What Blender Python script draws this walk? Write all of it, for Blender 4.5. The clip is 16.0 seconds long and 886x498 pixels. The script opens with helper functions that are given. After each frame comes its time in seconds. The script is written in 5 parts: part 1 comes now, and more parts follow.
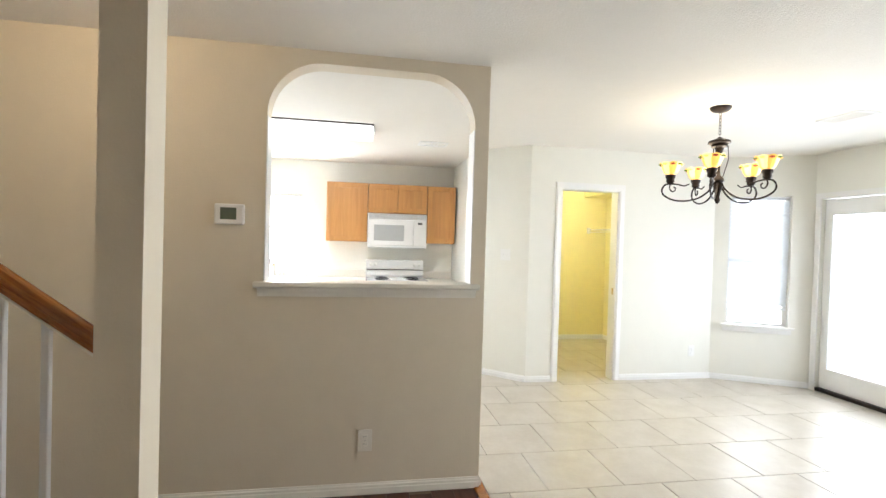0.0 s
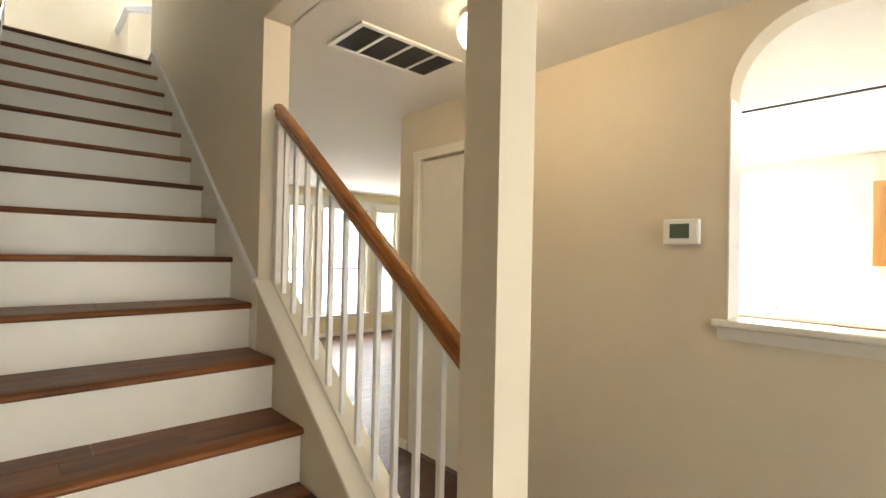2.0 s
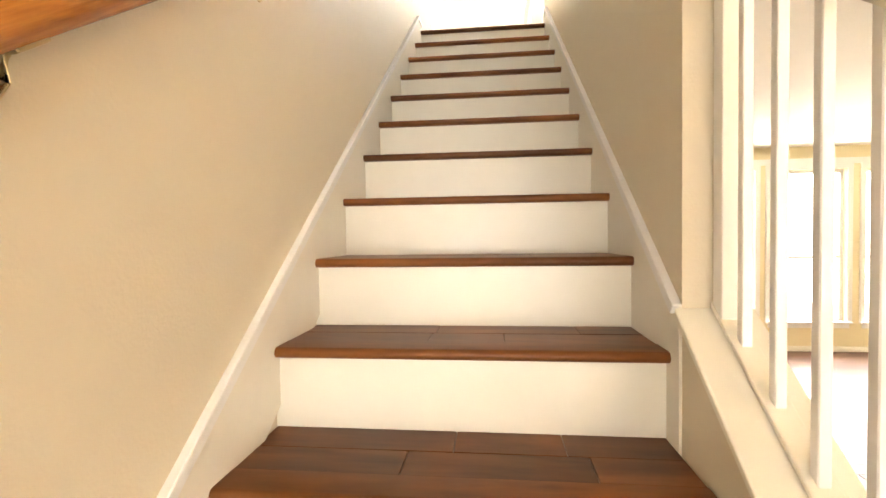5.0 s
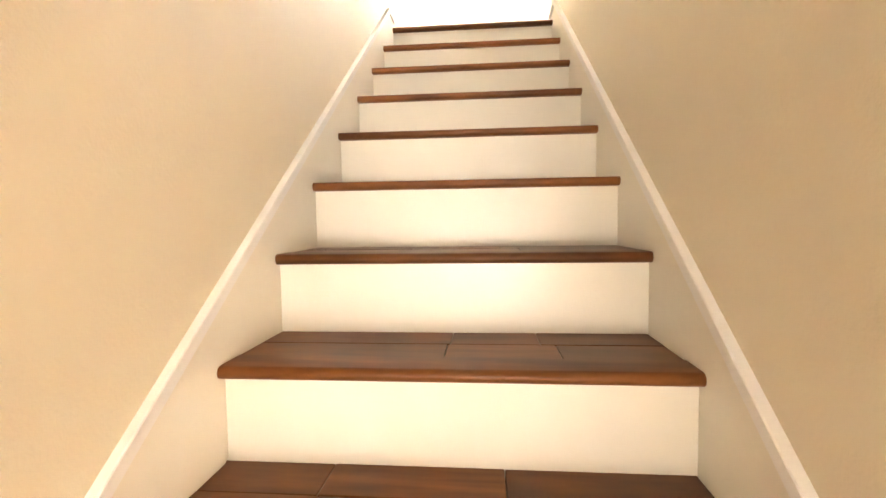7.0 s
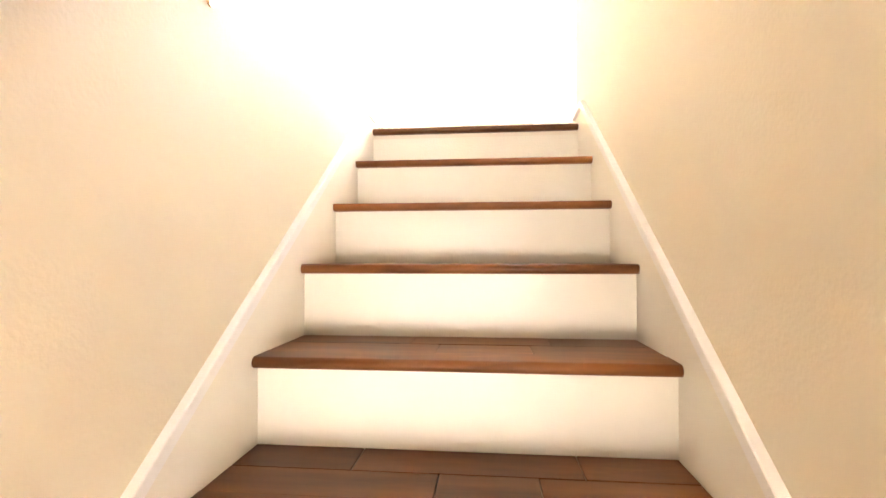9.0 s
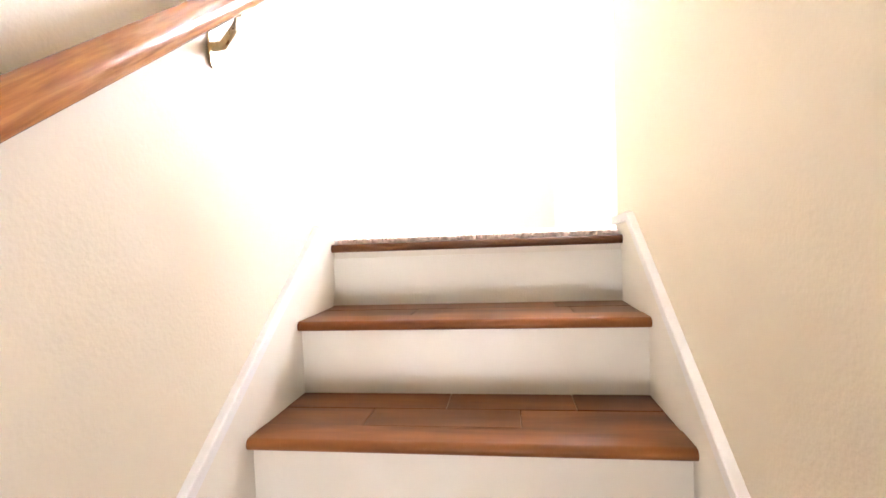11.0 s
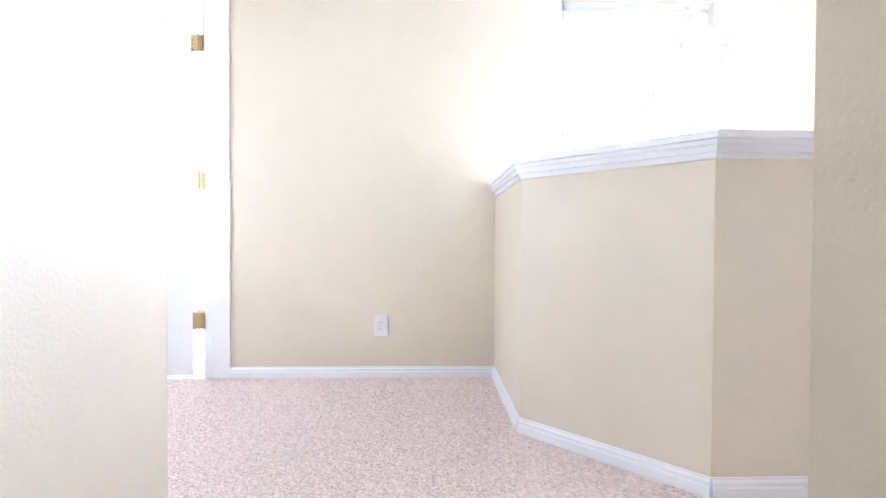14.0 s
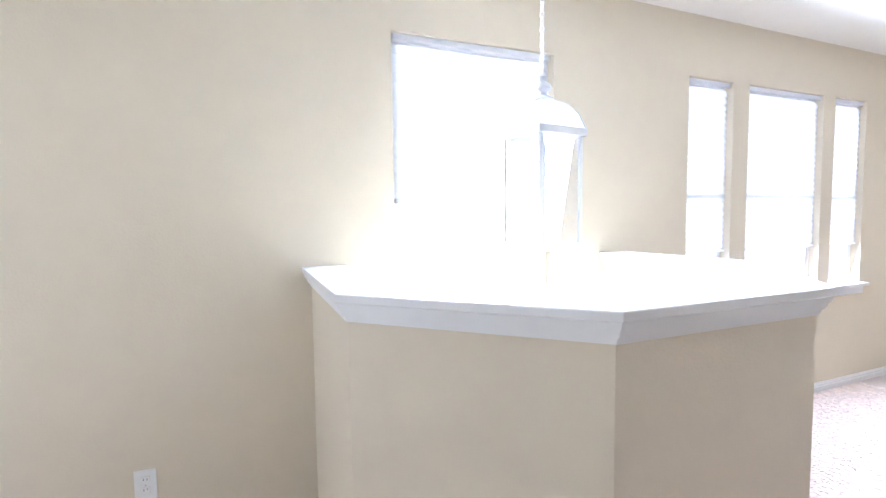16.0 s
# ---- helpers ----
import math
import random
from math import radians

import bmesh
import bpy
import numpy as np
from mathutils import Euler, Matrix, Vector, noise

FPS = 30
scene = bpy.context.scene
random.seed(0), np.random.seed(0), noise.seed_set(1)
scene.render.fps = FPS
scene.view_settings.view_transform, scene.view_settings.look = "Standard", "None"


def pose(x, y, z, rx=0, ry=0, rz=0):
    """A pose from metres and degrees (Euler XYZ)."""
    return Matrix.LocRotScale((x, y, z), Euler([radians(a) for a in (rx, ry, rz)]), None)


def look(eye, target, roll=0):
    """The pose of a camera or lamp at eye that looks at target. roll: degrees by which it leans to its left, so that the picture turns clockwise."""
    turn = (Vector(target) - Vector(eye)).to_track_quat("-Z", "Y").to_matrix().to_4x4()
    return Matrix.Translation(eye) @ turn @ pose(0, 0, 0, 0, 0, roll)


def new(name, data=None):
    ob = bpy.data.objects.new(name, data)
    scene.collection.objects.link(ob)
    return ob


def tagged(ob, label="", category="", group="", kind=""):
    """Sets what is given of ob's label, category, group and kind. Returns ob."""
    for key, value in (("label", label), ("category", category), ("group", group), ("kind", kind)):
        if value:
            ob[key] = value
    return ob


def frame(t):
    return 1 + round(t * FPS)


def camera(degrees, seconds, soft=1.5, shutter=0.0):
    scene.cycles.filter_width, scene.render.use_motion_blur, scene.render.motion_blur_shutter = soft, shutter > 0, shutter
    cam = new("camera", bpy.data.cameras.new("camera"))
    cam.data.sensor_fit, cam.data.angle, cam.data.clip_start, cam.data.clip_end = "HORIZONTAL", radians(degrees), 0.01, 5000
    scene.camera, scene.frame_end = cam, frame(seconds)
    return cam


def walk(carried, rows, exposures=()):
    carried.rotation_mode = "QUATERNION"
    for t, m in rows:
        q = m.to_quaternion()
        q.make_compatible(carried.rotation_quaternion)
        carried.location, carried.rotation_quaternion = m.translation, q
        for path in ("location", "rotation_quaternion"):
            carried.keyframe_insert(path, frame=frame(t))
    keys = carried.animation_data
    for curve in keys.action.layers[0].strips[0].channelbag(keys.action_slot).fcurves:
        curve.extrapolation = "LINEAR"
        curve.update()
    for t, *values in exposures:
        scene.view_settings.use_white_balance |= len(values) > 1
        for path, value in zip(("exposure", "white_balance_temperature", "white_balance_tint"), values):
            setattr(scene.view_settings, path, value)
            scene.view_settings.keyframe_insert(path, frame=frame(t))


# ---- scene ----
cam = camera(86.6, 16.0)
PATH = [
    (0, (-0.383, -1.159, 1.421), (1.586, -1.506, 1.388), 1.7),
    (0.5, (-0.242, -1.245, 1.434), (1.757, -1.18, 1.477), 1.9),
    (1, (-0.146, -1.339, 1.422), (1.749, -0.702, 1.414), -0.5),
    (1.5, (-0.042, -1.368, 1.425), (1.63, -0.271, 1.375), 1.0),
    (2, (0.155, -1.297, 1.417), (1.487, 0.195, 1.436), 1.2),
    (2.5, (0.295, -1.216, 1.406), (1.11, 0.611, 1.406), 0.6),
    (3, (0.414, -1.081, 1.391), (0.68, 0.901, 1.366), 0.4),
    (3.2, (0.445, -1.001, 1.381), (0.578, 0.995, 1.347), 0.1),
    (5.3, (0.533, -0.128, 1.48), (0.316, 1.859, 1.42), -0.8),
    (5.5, (0.509, -0.044, 1.528), (0.359, 1.95, 1.469), -0.7),
    (6, (0.543, 0.154, 1.639), (0.358, 2.145, 1.638), -0.7),
    (6.5, (0.562, 0.298, 1.763), (0.306, 2.277, 1.638), -0.7),
    (7, (0.526, 0.496, 1.852), (0.349, 2.484, 1.729), -0.8),
    (7.5, (0.54, 0.677, 1.995), (0.377, 2.67, 1.962), -0.5),
    (8, (0.575, 0.811, 2.155), (0.249, 2.783, 2.096), -0.6),
    (8.5, (0.543, 0.978, 2.21), (0.238, 2.953, 2.129), 0.6),
    (9, (0.524, 1.164, 2.387), (0.333, 3.155, 2.415), -0.1),
    (9.2, (0.535, 1.232, 2.442), (0.306, 3.213, 2.601), 0.0),
    (11.3, (0.572, 1.905, 3.003), (0.302, 3.885, 2.919), -2.3),
    (11.5, (0.561, 2.006, 2.999), (0.283, 3.985, 2.915), -1.0),
    (12, (0.541, 2.204, 3.141), (0.45, 4.201, 3.07), -0.9),
    (12.5, (0.561, 2.367, 3.277), (0.424, 4.363, 3.284), -0.6),
    (13, (0.58, 2.55, 3.363), (0.464, 4.546, 3.313), -1.1),
    (13.5, (0.559, 2.722, 3.499), (0.67, 4.718, 3.444), 0.2),
    (14, (0.596, 2.911, 3.679), (0.645, 4.91, 3.643), 0.2),
    (14.5, (0.569, 3.077, 3.79), (0.599, 5.075, 3.7), -0.6),
    (15, (0.539, 3.226, 3.938), (0.972, 5.178, 3.886), -0.4),
    (15.5, (0.647, 3.375, 4.075), (1.287, 5.269, 4.041), -0.7),
    (16, (0.7, 3.493, 4.195), (1.472, 5.333, 4.06), -0.7),
]
EXPO = [(0.0, 0.31, 5950, 11), (1.0, 0.34, 6300, 10), (2.0, 0.60, 6900, 10), (3.0, 1.04, 7250, 13), (5.5, 1.85, 7900, 17), (7.0, 2.25, 8300, 21), (8.5, 2.5, 8200, 23), (9.0, 2.7, 7900, 24),
        (11.5, 2.0, 6550, 25), (12.5, 1.25, 6050, 23), (13.5, 0.80, 5650, 21), (14.5, 0.48, 5550, 19), (16.0, -0.02, 5700, 18)]
walk(cam, [(t, look(eye, target, roll)) for t, eye, target, roll in PATH], EXPO)

# ---- world, sun and daylight ----
world = bpy.data.worlds.new("sky")
scene.world = world
world.use_nodes = True
wn = world.node_tree.nodes
sky = wn.new("ShaderNodeTexSky")
sky.sky_type, sky.sun_disc = "NISHITA", False
SUN_EL, SUN_AZ = radians(30), radians(58)
sky.sun_elevation, sky.sun_rotation = SUN_EL, SUN_AZ
wn["Background"].inputs["Strength"].default_value = 0.15
world.node_tree.links.new(sky.outputs[0], wn["Background"].inputs[0])

sun = new("sun", bpy.data.lights.new("sun", "SUN"))
sun.data.energy, sun.data.angle, sun.data.color = 4.8, radians(0.5), (1.0, 0.95, 0.87)
sd = Vector((math.sin(SUN_AZ) * math.cos(SUN_EL), math.cos(SUN_AZ) * math.cos(SUN_EL), math.sin(SUN_EL)))
sun.matrix_world = look(sd * 30, (0, 0, 0))


def window_light(eye, target, w, h, power, color=(0.93, 0.97, 1.0)):
    """Daylight entering one opening."""
    lamp = new("daylight", bpy.data.lights.new("daylight", "AREA"))
    lamp.data.shape, lamp.data.size, lamp.data.size_y = "RECTANGLE", w, h
    lamp.data.energy, lamp.data.color = power, color
    lamp.matrix_world = look(eye, target)
    return lamp


def point_light(x, y, z, power, color, r=0.05):
    lamp = new("bulb_light", bpy.data.lights.new("bulb_light", "POINT"))
    lamp.data.energy, lamp.data.color, lamp.data.shadow_soft_size = power, color, r
    lamp.location = (x, y, z)
    return lamp


DAY = 1.0
SKYBLUE = (0.77, 0.88, 1.0)
window_light((2.25, -5.72, 1.05), (2.2, 0, 1.0), 2.7, 1.65, 28 * DAY)        # patio door, widened by its added leaves
window_light((0.15, -5.72, 1.4), (0.4, 0, 1.7), 1.2, 1.2, 34 * DAY, (1.0, 0.97, 0.90))            # unseen south window, added to brighten risers and hall
window_light((3.95, -5.36, 1.3), (2.5, -4.3, 1.0), 0.55, 1.3, 4 * DAY)        # dining window
window_light((5.95, 0.0, 1.6), (3.0, -0.4, 1.0), 0.9, 0.9, 48 * DAY)          # kitchen window
window_light((4.2, 5.68, 1.25), (4.2, 2.0, 1.0), 1.9, 1.8, 32 * DAY)          # living room windows
window_light((4.0, 5.42, 4.3), (4.0, 2.0, 3.6), 1.8, 1.3, 86 * DAY, SKYBLUE)          # loft windows
window_light((1.78, 5.44, 4.3), (1.7, 2.5, 3.6), 0.8, 1.3, 150 * DAY, SKYBLUE)          # foyer window
window_light((-1.0, 7.9, 4.3), (-0.9, 5.5, 4.0), 1.0, 1.2, 75 * DAY)          # bedroom window
window_light((-1.54, 4.6, 4.2), (0.9, 3.5, 3.1), 0.6, 1.1, 17 * DAY, SKYBLUE)       # upper hall window
point_light(1.578, 0.08, 2.33, 8, (1.0, 0.72, 0.42), 0.09)                   # hall dome lamp
window_light((3.99, -0.61, 2.335), (3.99, -0.61, 0.0), 0.3, 1.2, 12, (1.0, 0.97, 0.9))   # kitchen ceiling fixture
point_light(5.2, -3.6, 2.25, 44, (1.0, 0.90, 0.55), 0.06)                     # added lamp without a fixture, brightens the pantry

# ---- materials ----


def mat(name, rgb, rough=0.5, metal=0.0, var=0.06, grain=25.0, big=1.2, bump=0.0, bump_scale=250.0, spec=0.5):
    m = bpy.data.materials.new(name)
    m.use_nodes = True
    nt = m.node_tree
    n, l = nt.nodes, nt.links
    b = n["Principled BSDF"]
    b.inputs["Roughness"].default_value = rough
    b.inputs["Metallic"].default_value = metal
    b.inputs["Specular IOR Level"].default_value = spec
    co = n.new("ShaderNodeTexCoord")
    n1, n2 = n.new("ShaderNodeTexNoise"), n.new("ShaderNodeTexNoise")
    n1.inputs["Scale"].default_value, n2.inputs["Scale"].default_value = grain, big
    n1.inputs["Detail"].default_value = 4
    mixv = n.new("ShaderNodeMath")
    mixv.operation = "ADD"
    l.new(co.outputs["Object"], n1.inputs["Vector"])
    l.new(co.outputs["Object"], n2.inputs["Vector"])
    l.new(n1.outputs["Fac"], mixv.inputs[0])
    l.new(n2.outputs["Fac"], mixv.inputs[1])
    mr = n.new("ShaderNodeMapRange")
    mr.inputs["From Min"].default_value, mr.inputs["From Max"].default_value = 0.6, 1.4
    mr.inputs["To Min"].default_value, mr.inputs["To Max"].default_value = 1 - var, 1 + var
    l.new(mixv.outputs[0], mr.inputs["Value"])
    hsv = n.new("ShaderNodeHueSaturation")
    hsv.inputs["Color"].default_value = (*rgb, 1)
    l.new(mr.outputs[0], hsv.inputs["Value"])
    l.new(hsv.outputs[0], b.inputs["Base Color"])
    rr = n.new("ShaderNodeMapRange")
    rr.inputs["From Min"].default_value, rr.inputs["From Max"].default_value = 0.3, 0.7
    rr.inputs["To Min"].default_value, rr.inputs["To Max"].default_value = max(rough - 0.06, 0.02), min(rough + 0.06, 1)
    l.new(n1.outputs["Fac"], rr.inputs["Value"])
    l.new(rr.outputs[0], b.inputs["Roughness"])
    if bump:
        nb, bp = n.new("ShaderNodeTexNoise"), n.new("ShaderNodeBump")
        nb.inputs["Scale"].default_value, nb.inputs["Detail"].default_value = bump_scale, 3
        bp.inputs["Strength"].default_value, bp.inputs["Distance"].default_value = bump, 0.004
        l.new(co.outputs["Object"], nb.inputs["Vector"])
        l.new(nb.outputs["Fac"], bp.inputs["Height"])
        l.new(bp.outputs[0], b.inputs["Normal"])
    return m


def wood(name, dark, light, rough=0.3, axis=0, scale=1.0, rnd=0.25, blotch=0.62, tilt=0.0, spec=0.5, streak=14.0):
    """Timber with long grain along one axis; each board takes its own tone."""
    m = bpy.data.materials.new(name)
    m.use_nodes = True
    nt = m.node_tree
    n, l = nt.nodes, nt.links
    b = n["Principled BSDF"]
    b.inputs["Roughness"].default_value = rough
    co, mp, info = n.new("ShaderNodeTexCoord"), n.new("ShaderNodeMapping"), n.new("ShaderNodeObjectInfo")
    b.inputs["Specular IOR Level"].default_value = spec
    st = [streak * scale] * 3
    st[axis] = 1.1 * scale
    mp.inputs["Scale"].default_value = st
    turn = n.new("ShaderNodeMapping")
    turn.inputs["Rotation"].default_value = (-tilt, 0, 0)
    l.new(co.outputs["Object"], turn.inputs["Vector"])
    l.new(turn.outputs[0], mp.inputs["Vector"])
    off = n.new("ShaderNodeVectorMath")
    off.operation = "ADD"
    sc = n.new("ShaderNodeVectorMath")
    sc.operation = "SCALE"
    sc.inputs["Scale"].default_value = 40
    cmb = n.new("ShaderNodeCombineXYZ")
    for i in range(3):
        l.new(info.outputs["Random"], cmb.inputs[i])
    l.new(cmb.outputs[0], sc.inputs[0])
    l.new(mp.outputs[0], off.inputs[0])
    l.new(sc.outputs[0], off.inputs[1])
    g1, g2 = n.new("ShaderNodeTexNoise"), n.new("ShaderNodeTexNoise")
    g1.inputs["Scale"].default_value, g1.inputs["Detail"].default_value, g1.inputs["Distortion"].default_value = 1.6, 8, 1.2
    g2.inputs["Scale"].default_value, g2.inputs["Detail"].default_value = 9.0, 5
    l.new(off.outputs[0], g1.inputs["Vector"])
    l.new(off.outputs[0], g2.inputs["Vector"])
    ad = n.new("ShaderNodeMath")
    ad.operation = "MULTIPLY_ADD"
    ad.inputs[1].default_value = 0.35
    l.new(g2.outputs["Fac"], ad.inputs[0])
    l.new(g1.outputs["Fac"], ad.inputs[2])
    cr = n.new("ShaderNodeValToRGB")
    cr.color_ramp.elements[0].position, cr.color_ramp.elements[0].color = 0.42, (*dark, 1)
    cr.color_ramp.elements[1].position, cr.color_ramp.elements[1].color = 0.88, (*light, 1)
    l.new(ad.outputs[0], cr.inputs[0])
    hs, mr = n.new("ShaderNodeHueSaturation"), n.new("ShaderNodeMapRange")
    mr.inputs["To Min"].default_value, mr.inputs["To Max"].default_value = 1 - rnd, 1 + rnd
    l.new(info.outputs["Random"], mr.inputs["Value"])
    blot, bmr, bmul = n.new("ShaderNodeTexNoise"), n.new("ShaderNodeMapRange"), n.new("ShaderNodeMath")
    blot.inputs["Scale"].default_value, blot.inputs["Detail"].default_value = 0.9, 2
    l.new(off.outputs[0], blot.inputs["Vector"])
    bmr.inputs["From Min"].default_value, bmr.inputs["From Max"].default_value = 0.3, 0.6
    bmr.inputs["To Min"].default_value, bmr.inputs["To Max"].default_value = blotch, 1.08
    l.new(blot.outputs["Fac"], bmr.inputs["Value"])
    bmul.operation = "MULTIPLY"
    l.new(mr.outputs[0], bmul.inputs[0])
    l.new(bmr.outputs[0], bmul.inputs[1])
    l.new(bmul.outputs[0], hs.inputs["Value"])
    l.new(cr.outputs[0], hs.inputs["Color"])
    l.new(hs.outputs[0], b.inputs["Base Color"])
    bp = n.new("ShaderNodeBump")
    bp.inputs["Strength"].default_value, bp.inputs["Distance"].default_value = 0.12, 0.002
    l.new(ad.outputs[0], bp.inputs["Height"])
    l.new(bp.outputs[0], b.inputs["Normal"])
    return m


def stone(name, dark, light):
    """Cloudy stone-look ceramic, each tile cut from another place."""
    m = bpy.data.materials.new(name)
    m.use_nodes = True
    n, l = m.node_tree.nodes, m.node_tree.links
    b = n["Principled BSDF"]
    b.inputs["Roughness"].default_value = 0.32
    co, info, ad = n.new("ShaderNodeTexCoord"), n.new("ShaderNodeObjectInfo"), n.new("ShaderNodeVectorMath")
    ad.operation = "MULTIPLY_ADD"
    ad.inputs[1].default_value = (30, 17, 9)
    l.new(info.outputs["Random"], ad.inputs[0])
    l.new(co.outputs["Object"], ad.inputs[2])
    n1, n2 = n.new("ShaderNodeTexNoise"), n.new("ShaderNodeTexNoise")
    n1.inputs["Scale"].default_value, n1.inputs["Detail"].default_value, n1.inputs["Roughness"].default_value = 4.5, 7, 0.65
    n2.inputs["Scale"].default_value, n2.inputs["Detail"].default_value = 40, 3
    l.new(ad.outputs[0], n1.inputs["Vector"])
    l.new(ad.outputs[0], n2.inputs["Vector"])
    mx = n.new("ShaderNodeMath")
    mx.operation = "MULTIPLY_ADD"
    mx.inputs[1].default_value = 0.2
    l.new(n2.outputs["Fac"], mx.inputs[0])
    l.new(n1.outputs["Fac"], mx.inputs[2])
    cr = n.new("ShaderNodeValToRGB")
    cr.color_ramp.elements[0].position, cr.color_ramp.elements[0].color = 0.40, (*dark, 1)
    cr.color_ramp.elements[1].position, cr.color_ramp.elements[1].color = 0.78, (*light, 1)
    l.new(mx.outputs[0], cr.inputs[0])
    l.new(cr.outputs[0], b.inputs["Base Color"])
    return m


def glow(name, rgb, strength):
    m = bpy.data.materials.new(name)
    m.use_nodes = True
    b = m.node_tree.nodes["Principled BSDF"]
    b.inputs["Base Color"].default_value = (*rgb, 1)
    b.inputs["Emission Color"].default_value = (*rgb, 1)
    b.inputs["Emission Strength"].default_value = strength
    return m


def clear_glass(name, rgb=(1, 1, 1), rough=0.02):
    m = bpy.data.materials.new(name)
    m.use_nodes = True
    b = m.node_tree.nodes["Principled BSDF"]
    b.inputs["Base Color"].default_value = (*rgb, 1)
    b.inputs["Transmission Weight"].default_value = 1.0
    b.inputs["Roughness"].default_value = rough
    b.inputs["IOR"].default_value = 1.45
    return m


PAINT = mat("tan_wall_paint", (0.70, 0.625, 0.49), 0.58, 0, 0.03, 8, 0.7, 0.20, 125)
CREAM = mat("cream_wall_paint", (0.78, 0.70, 0.49), 0.62, 0, 0.025, 8, 0.7, 0.3, 140)
PALE = mat("pale_wall_paint", (0.80, 0.795, 0.735), 0.62, 0, 0.02, 8, 0.7, 0.3, 140)
YELLOW = mat("yellow_pantry_paint", (0.82, 0.75, 0.42), 0.62, 0, 0.03, 8, 0.7, 0.3, 140)
CEIL = mat("white_ceiling_paint", (0.80, 0.77, 0.71), 0.8, 0, 0.02, 12, 0.6, 0.5, 90)
TRIM = mat("white_trim_paint", (0.80, 0.77, 0.68), 0.38, 0, 0.03, 14, 1.5, 0.05, 200)
TRIMW = mat("bright_white_trim_paint", (0.82, 0.82, 0.81), 0.36, 0, 0.025, 14, 1.5, 0.05, 200)
RISER = mat("white_riser_paint", (0.75, 0.725, 0.645), 0.35, 0, 0.04, 9, 2.2, 0.06, 160)
DARKWOOD = wood("dark_stained_tread", (0.095, 0.029, 0.008), (0.225, 0.082, 0.024), 0.36, 0, 1.0, 0.16, 0.5, 0.0, 0.22, 6.0)
FLOORWOOD = wood("dark_hardwood_floor", (0.035, 0.012, 0.007), (0.11, 0.042, 0.021), 0.42, 0)
OAK = wood("varnished_oak_rail", (0.20, 0.06, 0.011), (0.47, 0.18, 0.04), 0.24, 1, 2.6, 0.05, 0.85, 0.634)
CABWOOD = wood("honey_maple_cabinet", (0.50, 0.235, 0.07), (0.60, 0.31, 0.105), 0.35, 2, 0.7, 0.05, 0.94)
TILE = stone("beige_stone_tile", (0.44, 0.395, 0.325), (0.53, 0.49, 0.42))
GROUT = mat("brown_grout", (0.24, 0.20, 0.16), 0.9, 0, 0.08, 60, 3)
CARPET = mat("beige_shag_carpet", (0.68, 0.575, 0.52), 0.95, 0, 0.18, 120, 3, 0.9, 160, 0.1)
BRASS = mat("polished_brass", (0.60, 0.48, 0.28), 0.32, 1.0, 0.05, 40, 3)
IRON = mat("dark_bronze_iron", (0.035, 0.026, 0.022), 0.4, 0.8, 0.15, 60, 5)
PLASTIC = mat("white_plastic", (0.82, 0.82, 0.80), 0.35, 0, 0.01, 30, 3)
ALMOND = mat("almond_plastic", (0.78, 0.74, 0.64), 0.4, 0, 0.01, 30, 3)
BLACKISH = mat("black_enamel", (0.02, 0.02, 0.022), 0.3, 0, 0.1, 40, 3)
LCD = mat("grey_green_display", (0.10, 0.13, 0.10), 0.15, 0, 0.05, 40, 3)
ENAMEL = mat("white_enamel", (0.85, 0.85, 0.85), 0.2, 0, 0.01, 20, 2)
SMOKE = mat("grey_oven_glass", (0.45, 0.46, 0.47), 0.15, 0, 0.03, 30, 3)
CHROME = mat("chrome", (0.75, 0.76, 0.78), 0.12, 1.0, 0.03, 30, 3)
LAMINATE = mat("white_laminate_worktop", (0.80, 0.77, 0.70), 0.3, 0, 0.05, 90, 4)
GRILLE = mat("dark_filter", (0.055, 0.053, 0.05), 0.9, 0, 0.2, 80, 4)
VINYL = mat("white_vinyl_slat", (0.85, 0.86, 0.88), 0.45, 0, 0.01, 30, 3)
vt, vl = VINYL.node_tree.nodes, VINYL.node_tree.links
thin, both = vt.new("ShaderNodeBsdfTranslucent"), vt.new("ShaderNodeMixShader")
thin.inputs[0].default_value = (0.9, 0.91, 0.93, 1)
both.inputs[0].default_value = 0.8
vl.new(vt["Principled BSDF"].outputs[0], both.inputs[1])
vl.new(thin.outputs[0], both.inputs[2])
vl.new(both.outputs[0], vt["Material Output"].inputs["Surface"])
GLASS = clear_glass("window_glass")
DOME = glow("lit_opal_glass", (1.0, 0.86, 0.62), 5.0)
TUBE = glow("lit_diffuser", (1.0, 0.98, 0.92), 4.0)
# outdoor glare put into the ground's pale colour
GLARE_GROUND = mat("glare_pale_ground", (0.60, 0.61, 0.62), 0.9, 0, 0.08, 6, 0.4)
HAZE_HIGH = glow("bright_high_sky", (0.93, 0.97, 1.0), 11.0)
HAZE = glow("bright_hazy_sky", (0.93, 0.97, 1.0), 3.4)
SHADE = glow("lit_amber_art_glass", (1.0, 0.60, 0.12), 0.55)
SHADE2 = glow("lit_cream_art_glass", (1.0, 0.80, 0.32), 0.85)
REDG = mat("red_art_glass", (0.45, 0.05, 0.03), 0.2)
GREENG = mat("green_art_glass", (0.22, 0.35, 0.05), 0.2)
FROST = clear_glass("bevelled_lantern_glass", (0.97, 0.98, 1.0), 0.03)
WHITEMETAL = mat("white_enamelled_metal", (0.76, 0.77, 0.79), 0.35, 0, 0.03, 30, 4)

# ---- building blocks ----


